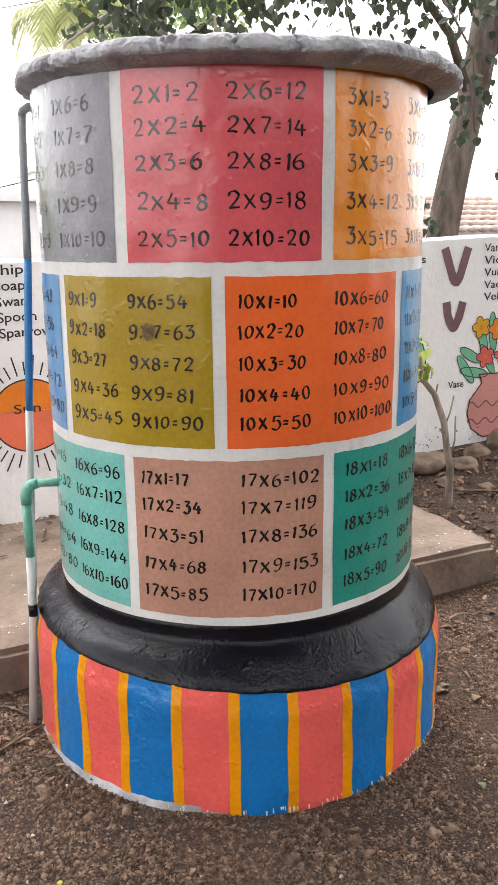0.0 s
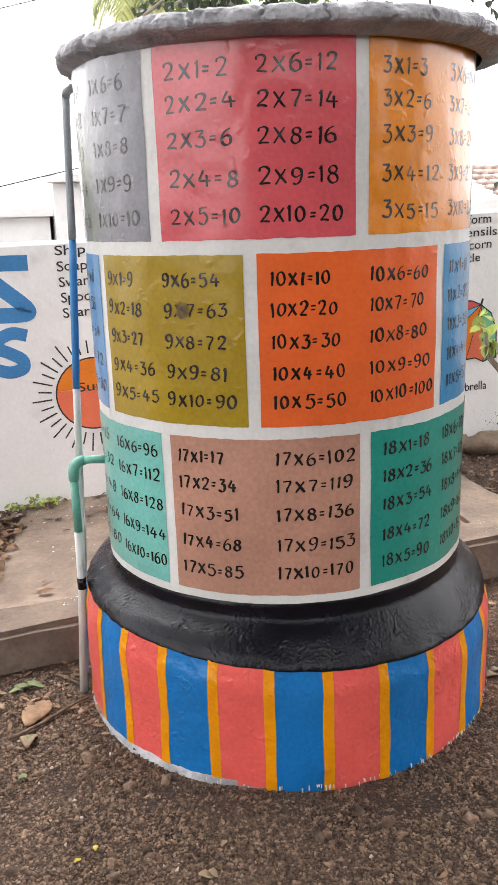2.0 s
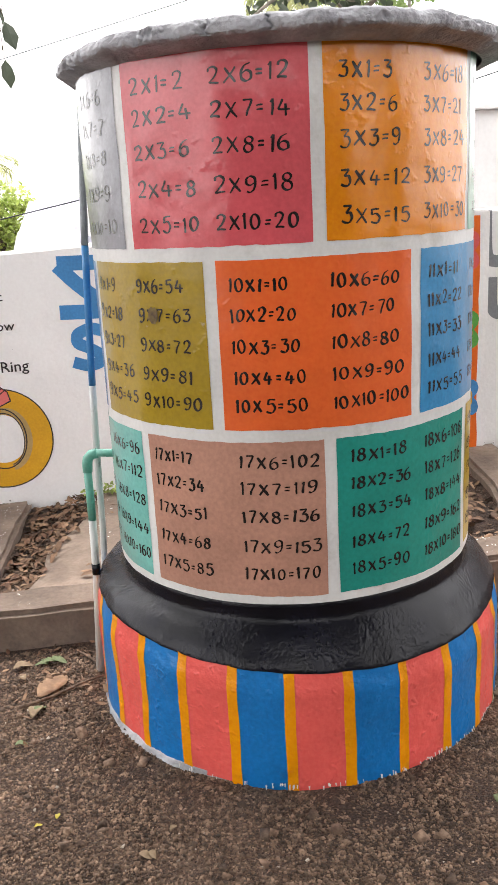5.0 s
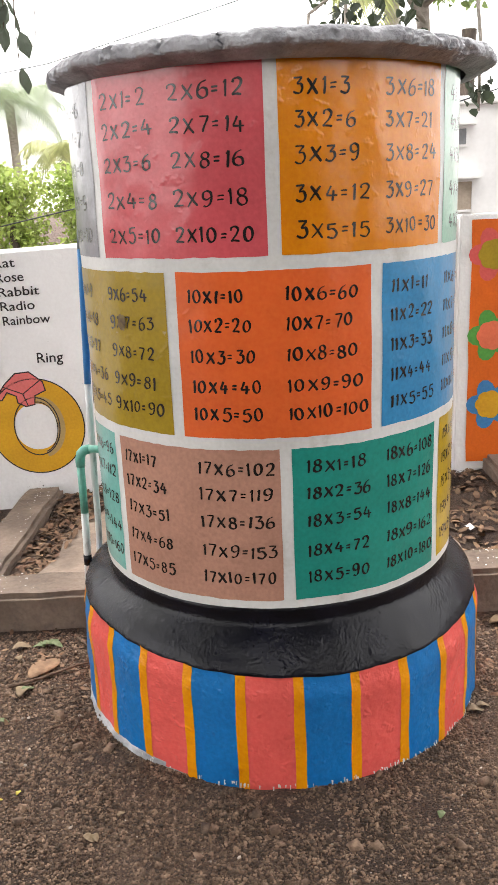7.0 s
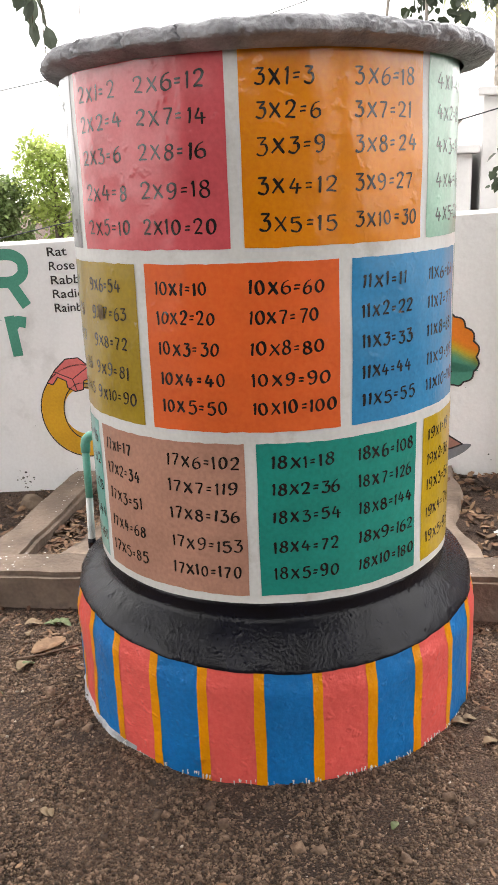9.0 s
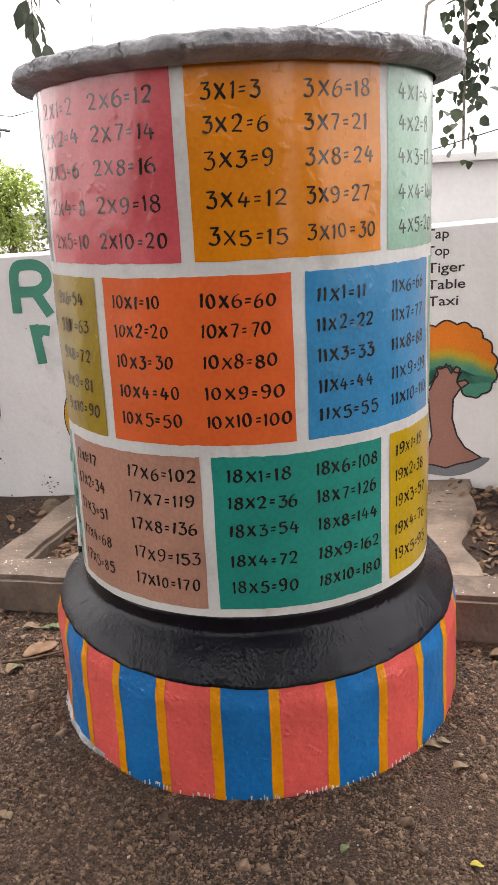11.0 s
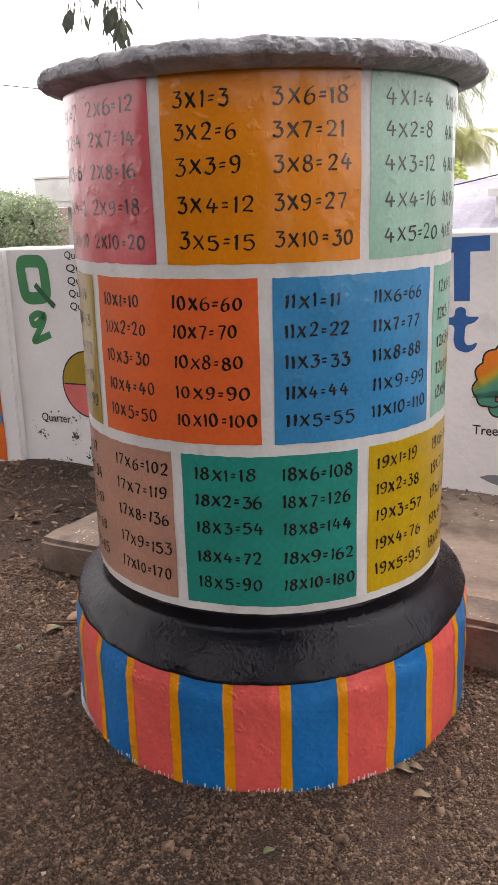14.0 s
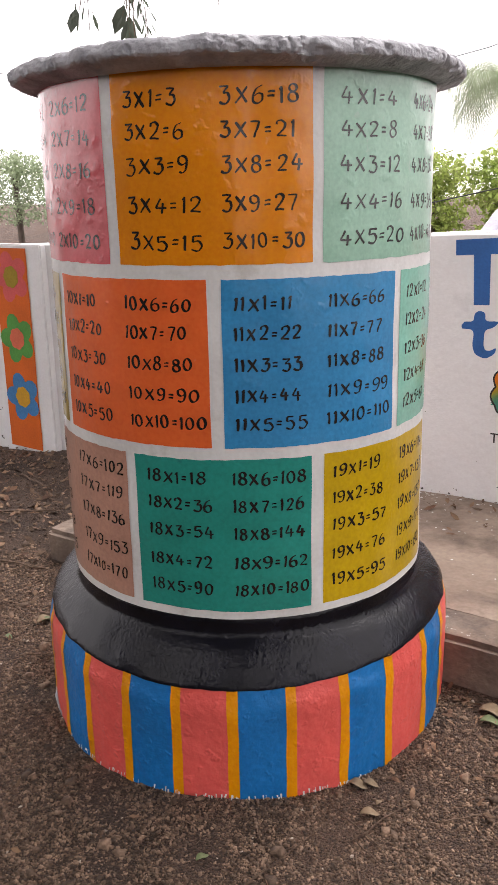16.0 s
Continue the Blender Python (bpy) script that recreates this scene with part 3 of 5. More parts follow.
CROWN = lobes([(1.194, 0.72), (1.215, 0.80), (1.27, 0.865), (1.357, 0.905), (1.432, 0.93), (1.528, 0.938), (1.595, 0.925), (1.645, 0.875), (1.685, 0.81), (1.70, 0.735), (1.69, 0.665), (1.645, 0.615), (1.60, 0.60), (1.552, 0.64), (1.552, 0.715), (1.50, 0.748), (1.482, 0.755), (1.437, 0.735), (1.425, 0.68), (1.365, 0.665), (1.31, 0.635), (1.245, 0.60), (1.195, 0.635), (1.194, 0.72)])
SHADES = [(226, 124, 18), (222, 126, 16), (216, 130, 12), (212, 142, 16), (206, 152, 24), (194, 160, 38), (174, 162, 58), (148, 160, 78), (118, 152, 92), (96, 150, 108), (82, 148, 118), (74, 146, 124)]
for i, c in enumerate(SHADES):
    k = paint("mural_crown_%d" % i, c, 0.75)
    high = 0.860 - 0.010 * i if i else 2.0
    arch = lambda x: -1.4 * (x - 1.465) ** 2 + 0.004 * math.sin(x * 60)
    band = [(x, min(z, high + arch(x))) for x, z in CROWN]
    on_wall("mural_tree_crown", *patch(band), k, 1 + 0.16 * i, "painted crown of a tree shading from orange to teal")
on_wall("mural_outline", *ribbon(CROWN, 0.008, True), INK, 4)
on_wall("mural_tree_lobe", *patch(lobes([(1.25, 0.60), (1.41, 0.612), (1.38, 0.575), (1.31, 0.555), (1.25, 0.60)])), k, 1, "teal painted lobe under a branch")
on_wall("mural_outline", *ribbon(lobes([(1.25, 0.60), (1.41, 0.612), (1.38, 0.575), (1.31, 0.555), (1.25, 0.60)]), 0.008, True), INK, 2)
TRUNK = [(1.282, 0.650), (1.343, 0.637), (1.408, 0.631), (1.428, 0.68), (1.440, 0.732), (1.45, 0.742), (1.49, 0.739), (1.506, 0.713), (1.527, 0.743), (1.545, 0.735), (1.533, 0.671), (1.57, 0.68), (1.585, 0.665), (1.546, 0.635), (1.517, 0.588), (1.514, 0.493), (1.537, 0.411), (1.575, 0.353), (1.65, 0.305), (1.60, 0.283), (1.544, 0.269), (1.488, 0.247), (1.427, 0.261), (1.345, 0.264), (1.36, 0.29), (1.398, 0.327), (1.421, 0.404), (1.410, 0.50), (1.403, 0.585), (1.344, 0.612), (1.282, 0.628)]
on_wall("mural_tree_trunk", *patch(TRUNK), MURAL["brown"], 3, "painted brown tree trunk")
on_wall("mural_outline", *ribbon(TRUNK, 0.008, True), INK, 4)
SHADE = [(1.225, 0.258), (1.27, 0.275), (1.40, 0.285), (1.56, 0.288), (1.65, 0.306), (1.70, 0.305), (1.66, 0.262), (1.58, 0.218), (1.50, 0.203), (1.38, 0.217), (1.28, 0.235)]
on_wall("mural_shade", *patch(rounded(SHADE + SHADE[:1], 2)[:-1]), MURAL["grey"], 2)

# umbrella
TIP = (2.602, 0.943)
DOME = [(2.315, 0.861), (2.345, 0.905), (2.405, 0.952), (2.48, 0.974), (2.55, 0.965), TIP, (2.665, 0.896), (2.70, 0.80), (2.705, 0.655)]
RIM = [(2.315, 0.861), (2.35, 0.80), (2.39, 0.765), (2.432, 0.733), (2.475, 0.71), (2.522, 0.657), (2.575, 0.662), (2.628, 0.638), (2.665, 0.655), (2.705, 0.655)]
for i, (k, edge) in enumerate((("rose", DOME[4::-1]), ("sky", RIM[:3]), ("orange", RIM[2:6]), ("coral", RIM[5:8]), ("leaf", RIM[7:] + DOME[7:5:-1]))):
    on_wall("mural_umbrella_panel", *patch([TIP] + edge), MURAL[k], 1 + i % 2, "")
on_wall("mural_outline", *ribbon(DOME, 0.007), INK, 4)
on_wall("mural_outline", *ribbon(RIM, 0.007), INK, 4)
for q in (RIM[0], RIM[2], RIM[5], RIM[7]):
    on_wall("mural_outline", *ribbon([TIP, q], 0.004), INK, 4)
on_wall("mural_outline", *ribbon([TIP, (2.611, 0.975)], 0.012), INK, 4)
on_wall("mural_umbrella_handle", *ribbon([(2.475, 0.69), (2.42, 0.586), (2.33, 0.43), (2.305, 0.395), (2.27, 0.40), (2.262, 0.44), (2.28, 0.47)], 0.022), MURAL["grey"], 1, "grey painted umbrella handle")

# vase of flowers
VX = 3.205
pot = [(VX - 0.13, 0.665), (VX + 0.13, 0.665), (VX + 0.11, 0.615), (VX + 0.19, 0.52), (VX + 0.205, 0.44), (VX + 0.17, 0.35), (VX + 0.09, 0.295), (VX - 0.09, 0.295), (VX - 0.17, 0.35), (VX - 0.205, 0.44), (VX - 0.19, 0.52), (VX - 0.11, 0.615)]
on_wall("mural_vase", *patch(pot[::-1]), MURAL["clay"], 1, "painted clay vase")
on_wall("mural_outline", *ribbon(pot, 0.007, True), INK, 3)
for z in (0.49, 0.39):
    on_wall("mural_vase_line", *ribbon([(VX - 0.2 + 0.4 * i / 24, z + 0.018 * math.sin(i * 1.05)) for i in range(25)], 0.009), MURAL["maroon"], 2)
for x, z, l, a in ((-0.23, 0.70, 0.2, 125), (-0.2, 0.78, 0.17, 150), (-0.12, 0.87, 0.24, 105), (-0.05, 0.9, 0.24, 95), (0.03, 0.92, 0.22, 80), (0.12, 0.88, 0.22, 70), (0.2, 0.78, 0.2, 40), (-0.17, 0.68, 0.2, 170), (0.2, 0.70, 0.2, 15), (-0.08, 0.75, 0.2, 120)):
    c, s = math.cos(radians(a)), math.sin(radians(a))
    leaf = ellipse(VX + x, z, l * 0.5, 0.028, 16, tilt=a)
    on_wall("mural_leaf", *patch(leaf), MURAL["leaf"], 1 + x)
    on_wall("mural_outline", *ribbon(leaf, 0.005, True), INK, 1.5 + x)
for x, z, k in ((-0.135, 0.935, "yellow"), (-0.02, 0.92, "orange"), (-0.095, 0.765, "rose"), (0.03, 0.77, "rose"), (0.13, 0.9, "yellow"), (0.14, 0.74, "rose")):
    f = scallop(VX + x, z, 0.052, 0.052, 5, 0.45)
    on_wall("mural_flower", *patch(f), MURAL[k], 3, "painted flower")
    on_wall("mural_outline", *ribbon(f, 0.005, True), INK, 4)
    on_wall("mural_flower_heart", *patch(ellipse(VX + x, z, 0.015, 0.015, 12)), MURAL["orange" if k != "orange" else "yellow"], 4)

# orange pilasters with three flowers each
def pilaster(x0, x1, label, margin=0.05, drops=(0.20, 0.545, 0.95)):
    zc = wall_top((x0 + x1) / 2)
    g = ground_z((x0 + x1) / 2, 3.8)
    body = tagged(part("pilaster", block(x0 - 0.055, x1 + margin, WALL_Y - 0.045, WALL_Y + 0.01, g - 0.2, zc + 0.004, 0.2, 0.002), LIMEWASH, WALL), label)
    y = WALL_Y - 0.049
    xs = [x0 + wob(i, x0, 0, 0.9, 0.006) for i in range(13)], [x1 + wob(i, x1, 5, 0.9, 0.006) for i in range(13)]
    zs = [g + 0.03 + (zc - 0.02 - g - 0.03) * i / 12 for i in range(13)]
    verts = [(xs[0][i], y, zs[i]) for i in range(13)] + [(xs[1][i], y, zs[i]) for i in range(13)]
    linked("orange_panel", verts, [(i, 13 + i, 14 + i, 1 + i) for i in range(12)], MURAL["vivid_orange"], body, "bright orange painted panel")
    for i, (k, h) in enumerate((("rose", "olive"), ("lawn", "coral"), ("sky", "yellow"))):
        cx, cz = (x0 + x1) / 2 + 0.004 * i, zc - drops[i]
        f = scallop(cx, cz, min(0.138, (x1 - x0) * 0.47), min(0.138, (x1 - x0) * 0.52), 5, 0.42)
        linked("painted_flower", [(a, y - 0.002, b) for a, b in f], [tuple(reversed(range(len(f))))][::-1], MURAL["blue" if k == "sky" else k], body, "painted flower on the orange panel")
        e = scallop(cx, cz, 0.068, 0.068, 7, 0.1)
        linked("flower_heart", [(a, y - 0.004, b) for a, b in e], [tuple(reversed(range(len(e))))], MURAL[h], body)


pilaster(1.883, 2.085, "white pilaster with an orange flower panel", 0.05, (0.18, 0.56, 0.90))
pilaster(-2.125, -1.81, "white pilaster with an orange flower panel", 0.13, (0.20, 0.595, 0.983))


# ---- kerbs and slab ----
def rise(x, y):
    return 0.03 * x


for name, box in (("kerb", (-0.36, 2.20, 2.57, 2.77, -0.1, 0.15)), ("kerb", (-0.355, -0.165, 2.73, 3.84, -0.1, 0.1485)), ("kerb", (1.985, 2.195, 2.73, 3.84, -0.1, 0.1485))):
    me_bm = block(*box, 0.10, 0.010, rise, 0.02)
    for q in me_bm.verts:
        if box[0] > 1.5 and q.co.x < 2.09:
            q.co.x -= 0.11 * (1 - smooth01(q.co.y, 2.75, 3.4)) + 0.012 * smooth01(q.co.y, 3.4, 3.8)
        if box[0] > 1.5:
            q.co.z += 0.038 * smooth01(q.co.y, 3.2, 3.75)
    ob = part(name, me_bm, KERB_CEMENT, None)
    ob.matrix_world = UV
    tagged(ob, "worn grey cement kerb edging the planting bed", "kerb", "bed kerbs", "structure")


def slab_sheet():
    verts, faces = [], []
    nu, nv = 36, 26
    for j in range(nv + 1):
        for i in range(nu + 1):
            v = 2.76 + (3.86 - 2.76) * j / nv
            left = -0.06 + 0.20 * j / nv
            u = left + (1.64 - left) * i / nu
            edge = 0.09 * noise.noise(Vector((v * 3, 1, 0))) * (1 if i in (0, 1) else 0)
            edge += 0.09 * noise.noise(Vector((v * 3, 7, 0))) * (1 if i in (nu, nu - 1) else 0)
            z = 0.143 + 0.03 * u + wob(u, v, 0, 3, 0.008)
            if i in (0, nu):
                z -= 0.12
            verts.append((u + edge, v, z))
    for j in range(nv):
        for i in range(nu):
            a = j * (nu + 1) + i
            faces.append((a, a + 1, a + nu + 2, a + nu + 1))
    return tagged(linked("slab", verts, faces, SLAB_CEMENT, matrix=UV, smooth=True), "worn cement slab between the kerb and the wall", "slab", kind="structure")


slab_sheet()


def bed(u0, u1, z0):
    verts, faces = [], []
    n, m = 14, 24
    for j in range(m + 1):
        for i in range(n + 1):
            u, v = u0 + (u1 - u0) * i / n, 2.74 + 1.12 * j / m
            verts.append((u, v, z0 + 0.03 * u + wob(u, v, 4, 5, 0.025)))
    for j in range(m):
        for i in range(n):
            a = j * (n + 1) + i
            faces.append((a, a + 1, a + n + 2, a + n + 1))
    return tagged(linked("bed_soil", verts, faces, SOIL, matrix=UV, smooth=True), "dark soil inside the kerbed planting bed", "soil", kind="structure")


bed(-0.17, 0.25, 0.098)
bed(1.55, 1.99, 0.105)

# ---- the painted tank ----
CX, CY, RAD = -0.042, 2.501, 0.5425
TANK = empty("painted_water_tank", pose(CX, CY, 0), "round concrete water tank painted with multiplication tables", "water tank")


def skin(a, z):
    """The plaster's uneven radius at an angle in degrees and a height."""
    c, s = math.cos(radians(a)), math.sin(radians(a))
    return RAD + wob(c, s, z, 4.5, 0.0035) + wob(c, s, z, 14, 0.0016)


def round_sheet(rows, segments, radius, close=True):
    """A surface of revolution: rows of (radius, height), with radius(angle, row) added."""
    verts, faces = [], []
    for j, (r, z) in enumerate(rows):
        for i in range(segments):
            a = 360.0 * i / segments
            dr, dz = radius(a, j)
            verts.append(((r + dr) * math.cos(radians(a)), (r + dr) * math.sin(radians(a)), z + dz))
    for j in range(len(rows) - 1):
        for i in range(segments):
            a, b = j * segments + i, j * segments + (i + 1) % segments
            faces.append((a, b, b + segments, a + segments))
    return verts, faces


rows = [(0.0, 0.482 + (1.835 - 0.482) * j / 70) for j in range(71)]
verts, faces = round_sheet(rows, 240, lambda a, j: (skin(a, rows[j][1]), 0.0))
linked("tank_wall", verts, faces, WHITE_PAINT, TANK, "white plastered cylinder", True)


def curved(name, a0, a1, z0, z1, off, mat, parent, label, radius, ragged=0.0016, na=None, nz=14, seed=0.0, top=None):
    """A painted field lying on a round surface, with hand-brushed edges."""
    na = na or max(4, int(abs(a1 - a0) / 1.5))
    verts, faces = [], []
    for j in range(nz + 1):
        for i in range(na + 1):
            a = a0 + (a1 - a0) * i / na
            z = z0 + ((top(a) if top else z1) - z0) * j / nz
            aa = a + (wob(a, z, seed, 9, ragged) * 105 if i in (0, na) else 0)
            zz = z + (wob(a * 0.12, z, seed + 3, 4, ragged * 1.6) if j in (0, nz) else 0)
            r = radius(aa, zz) + off
            verts.append((r * math.cos(radians(aa)), r * math.sin(radians(aa)), zz))
    for j in range(nz):
        for i in range(na):
            k = j * (na + 1) + i
            faces.append((k, k + 1, k + na + 2, k + na + 1))
    return linked(name, verts, faces, mat, parent, label, True)


NAMES = {1: "grey", 2: "pink", 3: "orange", 4: "mint green", 8: "blue", 9: "olive", 10: "orange red", 11: "blue", 12: "pale teal", 16: "teal", 17: "dusty brown", 18: "green", 19: "mustard"}
for n, (row, a0, a1, rgb, l0, lends, r0, rends) in PANELS.items():
    z0, z1 = ROW_Z[row]
    mat = paint("panel_" + NAMES[n].replace(" ", "_"), rgb, 0.30, bump=0.09, bump_scale=26, coat=1.0, dents=1.2, swell=1.6, dirt=tuple(0.6 * v + 0.22 for v in lin(*rgb)), dirt_scale=17, dirt_at=(0.62, 0.70) if n in (1, 4) else (0.70, 0.76))
    panel = curved("number_panel", a0, a1, z0, z1, 0.0012, mat, TANK, NAMES[n] + " painted panel with a multiplication table", skin, seed=n * 1.7)
    for k in range(1, 11):
        start, end = (l0, lends[k - 1]) if k < 6 else (r0, rends[k - 6])
        z = LINE_Z[row][(k - 1) % 5]
        s = "%dX%d=%d" % (n, k, n * k)
        w, h = radians(end - start) * RAD, CAPITAL[row]
        co, fs = brushed(s, w, h, row > 0)
        tilt = random.uniform(-0.02, 0.02)
        out = []
        for x, y, lift in co:
            a = start + math.degrees(x / RAD)
            zz = z - h * 0.5 + y + x * tilt
            r = skin(a, zz) + 0.0018 + lift
            out.append((r * math.cos(radians(a)), r * math.sin(radians(a)), zz))
        linked("lettering", out, fs, LETTER_BLACK, panel)

# black collar, hollowed from the painted wall down to the shoulder of the plinth
def shoulder(a):
    """The height at which the black collar gives way to the striped plinth; it dips towards one side."""
    return 0.352 - 0.030 * math.cos(radians(min(180.0, 1.5 * abs((a + 222) % 360 - 180)))) + wob(math.cos(radians(a)), math.sin(radians(a)), 6, 20, 0.0022)


def foot(a, z):
    c, s = math.cos(radians(a)), math.sin(radians(a))
    return 0.6335 - 0.012 * smooth01(z, shoulder(a) - 0.065, shoulder(a)) + wob(c, s, z, 5, 0.006) + wob(c, s, z, 16, 0.0034) + wob(c, s, z, 34, 0.0012)


collar = [(0.515, 0.488), (0.5345, 0.486), (0.5348, 0.462), (0.5352, 0.440), (0.5385, 0.4295), (0.547, 0.4225), (0.562, 0.4125), (0.578, 0.400), (0.594, 0.385), (0.608, 0.371), (0.615, 0.362), (0.621, 0.354), (0.624, 0.348), (0.626, 0.3435)]


def collar_shape(a, j):
    c, s = math.cos(radians(a)), math.sin(radians(a))
    r, z = collar[j]
    edge = shoulder(a)
    if j >= 11:
        return foot(a, edge) - r + (-0.001, 0.0026, 0.0030)[j - 11], edge - z + (0.0065, 0.0005, -0.004)[j - 11]
    k = smooth01(r, 0.5355, 0.56)
    drop = (edge - 0.347) * smooth01(r, 0.545, 0.622)
    return (wob(c, s, z, 5, 0.004) + wob(c, s, z * 2, 14, 0.002)) * k, drop + (wob(c, s, j * 0.15, 4, 0.004) + wob(c, s, j * 0.3, 13, 0.002)) * k


verts, faces = round_sheet(collar, 260, collar_shape)
linked("collar", verts, faces, BLACK_PAINT, TANK, "sloping black-painted cement collar", True)


def plinth_skin(a, j):
    z = -0.04 + (shoulder(a) + 0.041) * j / 24
    return foot(a, z), z


verts, faces = round_sheet([(0.0, 0.0)] * 25, 220, plinth_skin)
linked("tank_base", verts, faces, CEMENT, TANK, "round cement plinth", True)
STRIPE = {"pink": paint("stripe_pink", (236, 100, 93), 0.45, bump=0.26, bump_scale=34, coat=0.5, dents=0.7, swell=1.2), "blue": paint("stripe_blue", (22, 116, 186), 0.45, bump=0.26, bump_scale=34, coat=0.5, dents=0.7, swell=1.2), "yellow": paint("stripe_yellow", (236, 152, 2), 0.45, bump=0.26, bump_scale=34, coat=0.5, dents=0.7, swell=1.2)}
MARKS = [-144.2, -130.4, -117.5, -103.6, -90.3, -76.7, -62.8, -48.8, -35.0, -21.1, -7.5, 6.1, 21.4]
step = (360 - (MARKS[-1] - MARKS[0])) / 14
MARKS += [MARKS[-1] + step * i for i in range(1, 14)]
for i, m in enumerate(MARKS):
    nxt = MARKS[i + 1] if i + 1 < len(MARKS) else MARKS[0] + 360
    low = -0.022 + 0.010 * random.random() + (0.016 if -135 < m < -100 else 0)
    curved("stripe", m - 1.3, m + 1.3, low, 0.3475, 0.0022, STRIPE["yellow"], TANK, "narrow yellow painted stripe", foot, 0.0022, 3, 18, i, shoulder)
    k = "blue" if i % 2 == 0 else "pink"
    curved("stripe", m + 1.0, nxt - 1.0, low + 0.006, 0.3475, 0.0012, STRIPE[k], TANK, k + " painted stripe", foot, 0.0026, 10, 18, i + 40, shoulder)

# rough cement lid: a slab edge over a recessed, undercut face
lid_profile = [(0.0, 1.858), (0.3, 1.859), (0.52, 1.860), (0.568, 1.863), (0.584, 1.864), (0.595, 1.859), (0.602, 1.850), (0.605, 1.839), (0.603, 1.831), (0.596, 1.826), (0.578, 1.821), (0.563, 1.815), (0.550, 1.811), (0.532, 1.810)]
lid = []
for (r0, z0), (r1, z1) in zip(lid_profile, lid_profile[1:]):
    n = 1 if r0 < 0.5 else 4
    lid += [(r0 + (r1 - r0) * i / n, z0 + (z1 - z0) * i / n) for i in range(n)]
lid.append(lid_profile[-1])


CRACKS = [(random.uniform(-180, 180), random.uniform(0.4, 1.3), random.uniform(-1, 1)) for _ in range(34)]


def lid_shape(a, j):
    c, s = math.cos(radians(a)), math.sin(radians(a))
    r, z = lid[j]
    if r < 0.5:
        return 0, wob(c * r, s * r, 1, 3, 0.006)
    p = (c * 0.6, s * 0.6, z)
    rim = wob(c, s, 0, 2.2, 0.013) + wob(c, s, 3, 7, 0.006) + wob(c, s, 6, 19, 0.0018)
    chip = abs(noise.noise(Vector((p[0], p[1], p[2] * 0.7)) * 15)) * 0.008 - 0.003
    pit = wob(*p, 38, 0.0036) + wob(*p, 90, 0.003)
    hole = noise.noise(Vector(p) * 27 + Vector((7, 0, 0)))
    if hole > 0.36:
        chip += (hole - 0.36) * 0.06
    if 1.828 < z < 1.866:
        for at, wide, lean in CRACKS:
            off = (a - at + 180) % 360 - 180 + lean * (z - 1.845) * 60 + wob(z, at, 0, 90, 1.2)
            if abs(off) < wide:
                chip += 0.013 * (1 - abs(off) / wide)
    k = smooth01(r, 0.532, 0.575)
    lift = wob(c, s, 8, 2.4, 0.008) + wob(c, s, 5, 9, 0.004) + wob(c, s, 2, 22, 0.0016) + wob(p[0], p[1], 0, 40, 0.0015)
    return (rim - chip + pit) * k, lift * (k if z < 1.84 else 1.0)


verts, faces = round_sheet(lid, 900, lid_shape)
linked("lid", [(x + 0.026, y - 0.008, z) for x, y, z in verts], faces, LID_CEMENT, TANK, "rough-edged thick grey cement lid", True)

# ---- water pipes beside the tank ----
PIPE_GREY = paint("pipe_grey", (146, 152, 156), 0.4)
PIPE_BLUE = paint("pipe_blue", (62, 132, 190), 0.35)
PIPE_WHITE = material("pipe_white", lin(206, 206, 203), 0.4, second=lin(188, 188, 186), scale=8, grain=60, bump=0.1, dirt=lin(96, 92, 88), dirt_scale=16, dirt_at=(0.56, 0.66), stretch=(1, 1, 0.25))
PIPE_TEAL = paint("pipe_teal", (112, 176, 158), 0.38)


def tank_point(r, a, z):
    return (r * math.cos(radians(a)), r * math.sin(radians(a)), z)


RISER = empty("riser_pipe", pose(CX, CY, 0), "thin upright water pipe painted grey, blue and white beside the tank", "pipe")
LEAN = [(0.571, -172, 1.772), (0.579, -165.5, 1.405), (0.607, -167.2, 0.955), (0.622, -169, 0.70), (0.634, -170.5, 0.45), (0.645, -171, 0.30), (0.668, -171, -0.03)]


def on_riser(z):
    zs = [p[2] for p in LEAN][::-1]
    rr = np.interp(z, zs, [p[0] for p in LEAN][::-1])
    aa = np.interp(z, zs, [p[1] for p in LEAN][::-1])
    return tank_point(float(rr), float(aa), z)


for z0, z1, mat, label in ((1.393, 1.772, PIPE_GREY, "grey-painted length of pipe"), (0.968, 1.393, PIPE_BLUE, "blue-painted length of pipe"), (-0.02, 0.968, PIPE_WHITE, "weathered white length of pipe")):
    pts = [on_riser(z0 + (z1 - z0) * i / 6) for i in range(7)]
    linked("pipe_length", *tube(pts, 0.0110, 12), mat, RISER, label, True)
top = on_riser(1.772)
linked("bend", *tube([top, (top[0] * 0.995, top[1] * 0.995, 1.785), (top[0] * 0.97, top[1] * 0.97, 1.795), (top[0] * 0.90, top[1] * 0.90, 1.797)], 0.0125, 12), PIPE_GREY, RISER, "", True)
OUTLET = empty("outlet_pipe", pose(CX, CY, 0), "teal and white outlet pipe bending from the tank to the ground", "pipe")
OUT = -161.5
pts = [tank_point(0.535, OUT + 3, 0.768), tank_point(0.580, OUT + 1, 0.767), tank_point(0.605, OUT, 0.764)]
linked("branch", *tube(pts, 0.0125, 12), PIPE_TEAL, OUTLET, "", True)
pts = [tank_point(0.598, OUT, 0.765), tank_point(0.618, OUT, 0.760), tank_point(0.630, OUT, 0.748), tank_point(0.634, OUT, 0.730), tank_point(0.635, OUT, 0.705)]
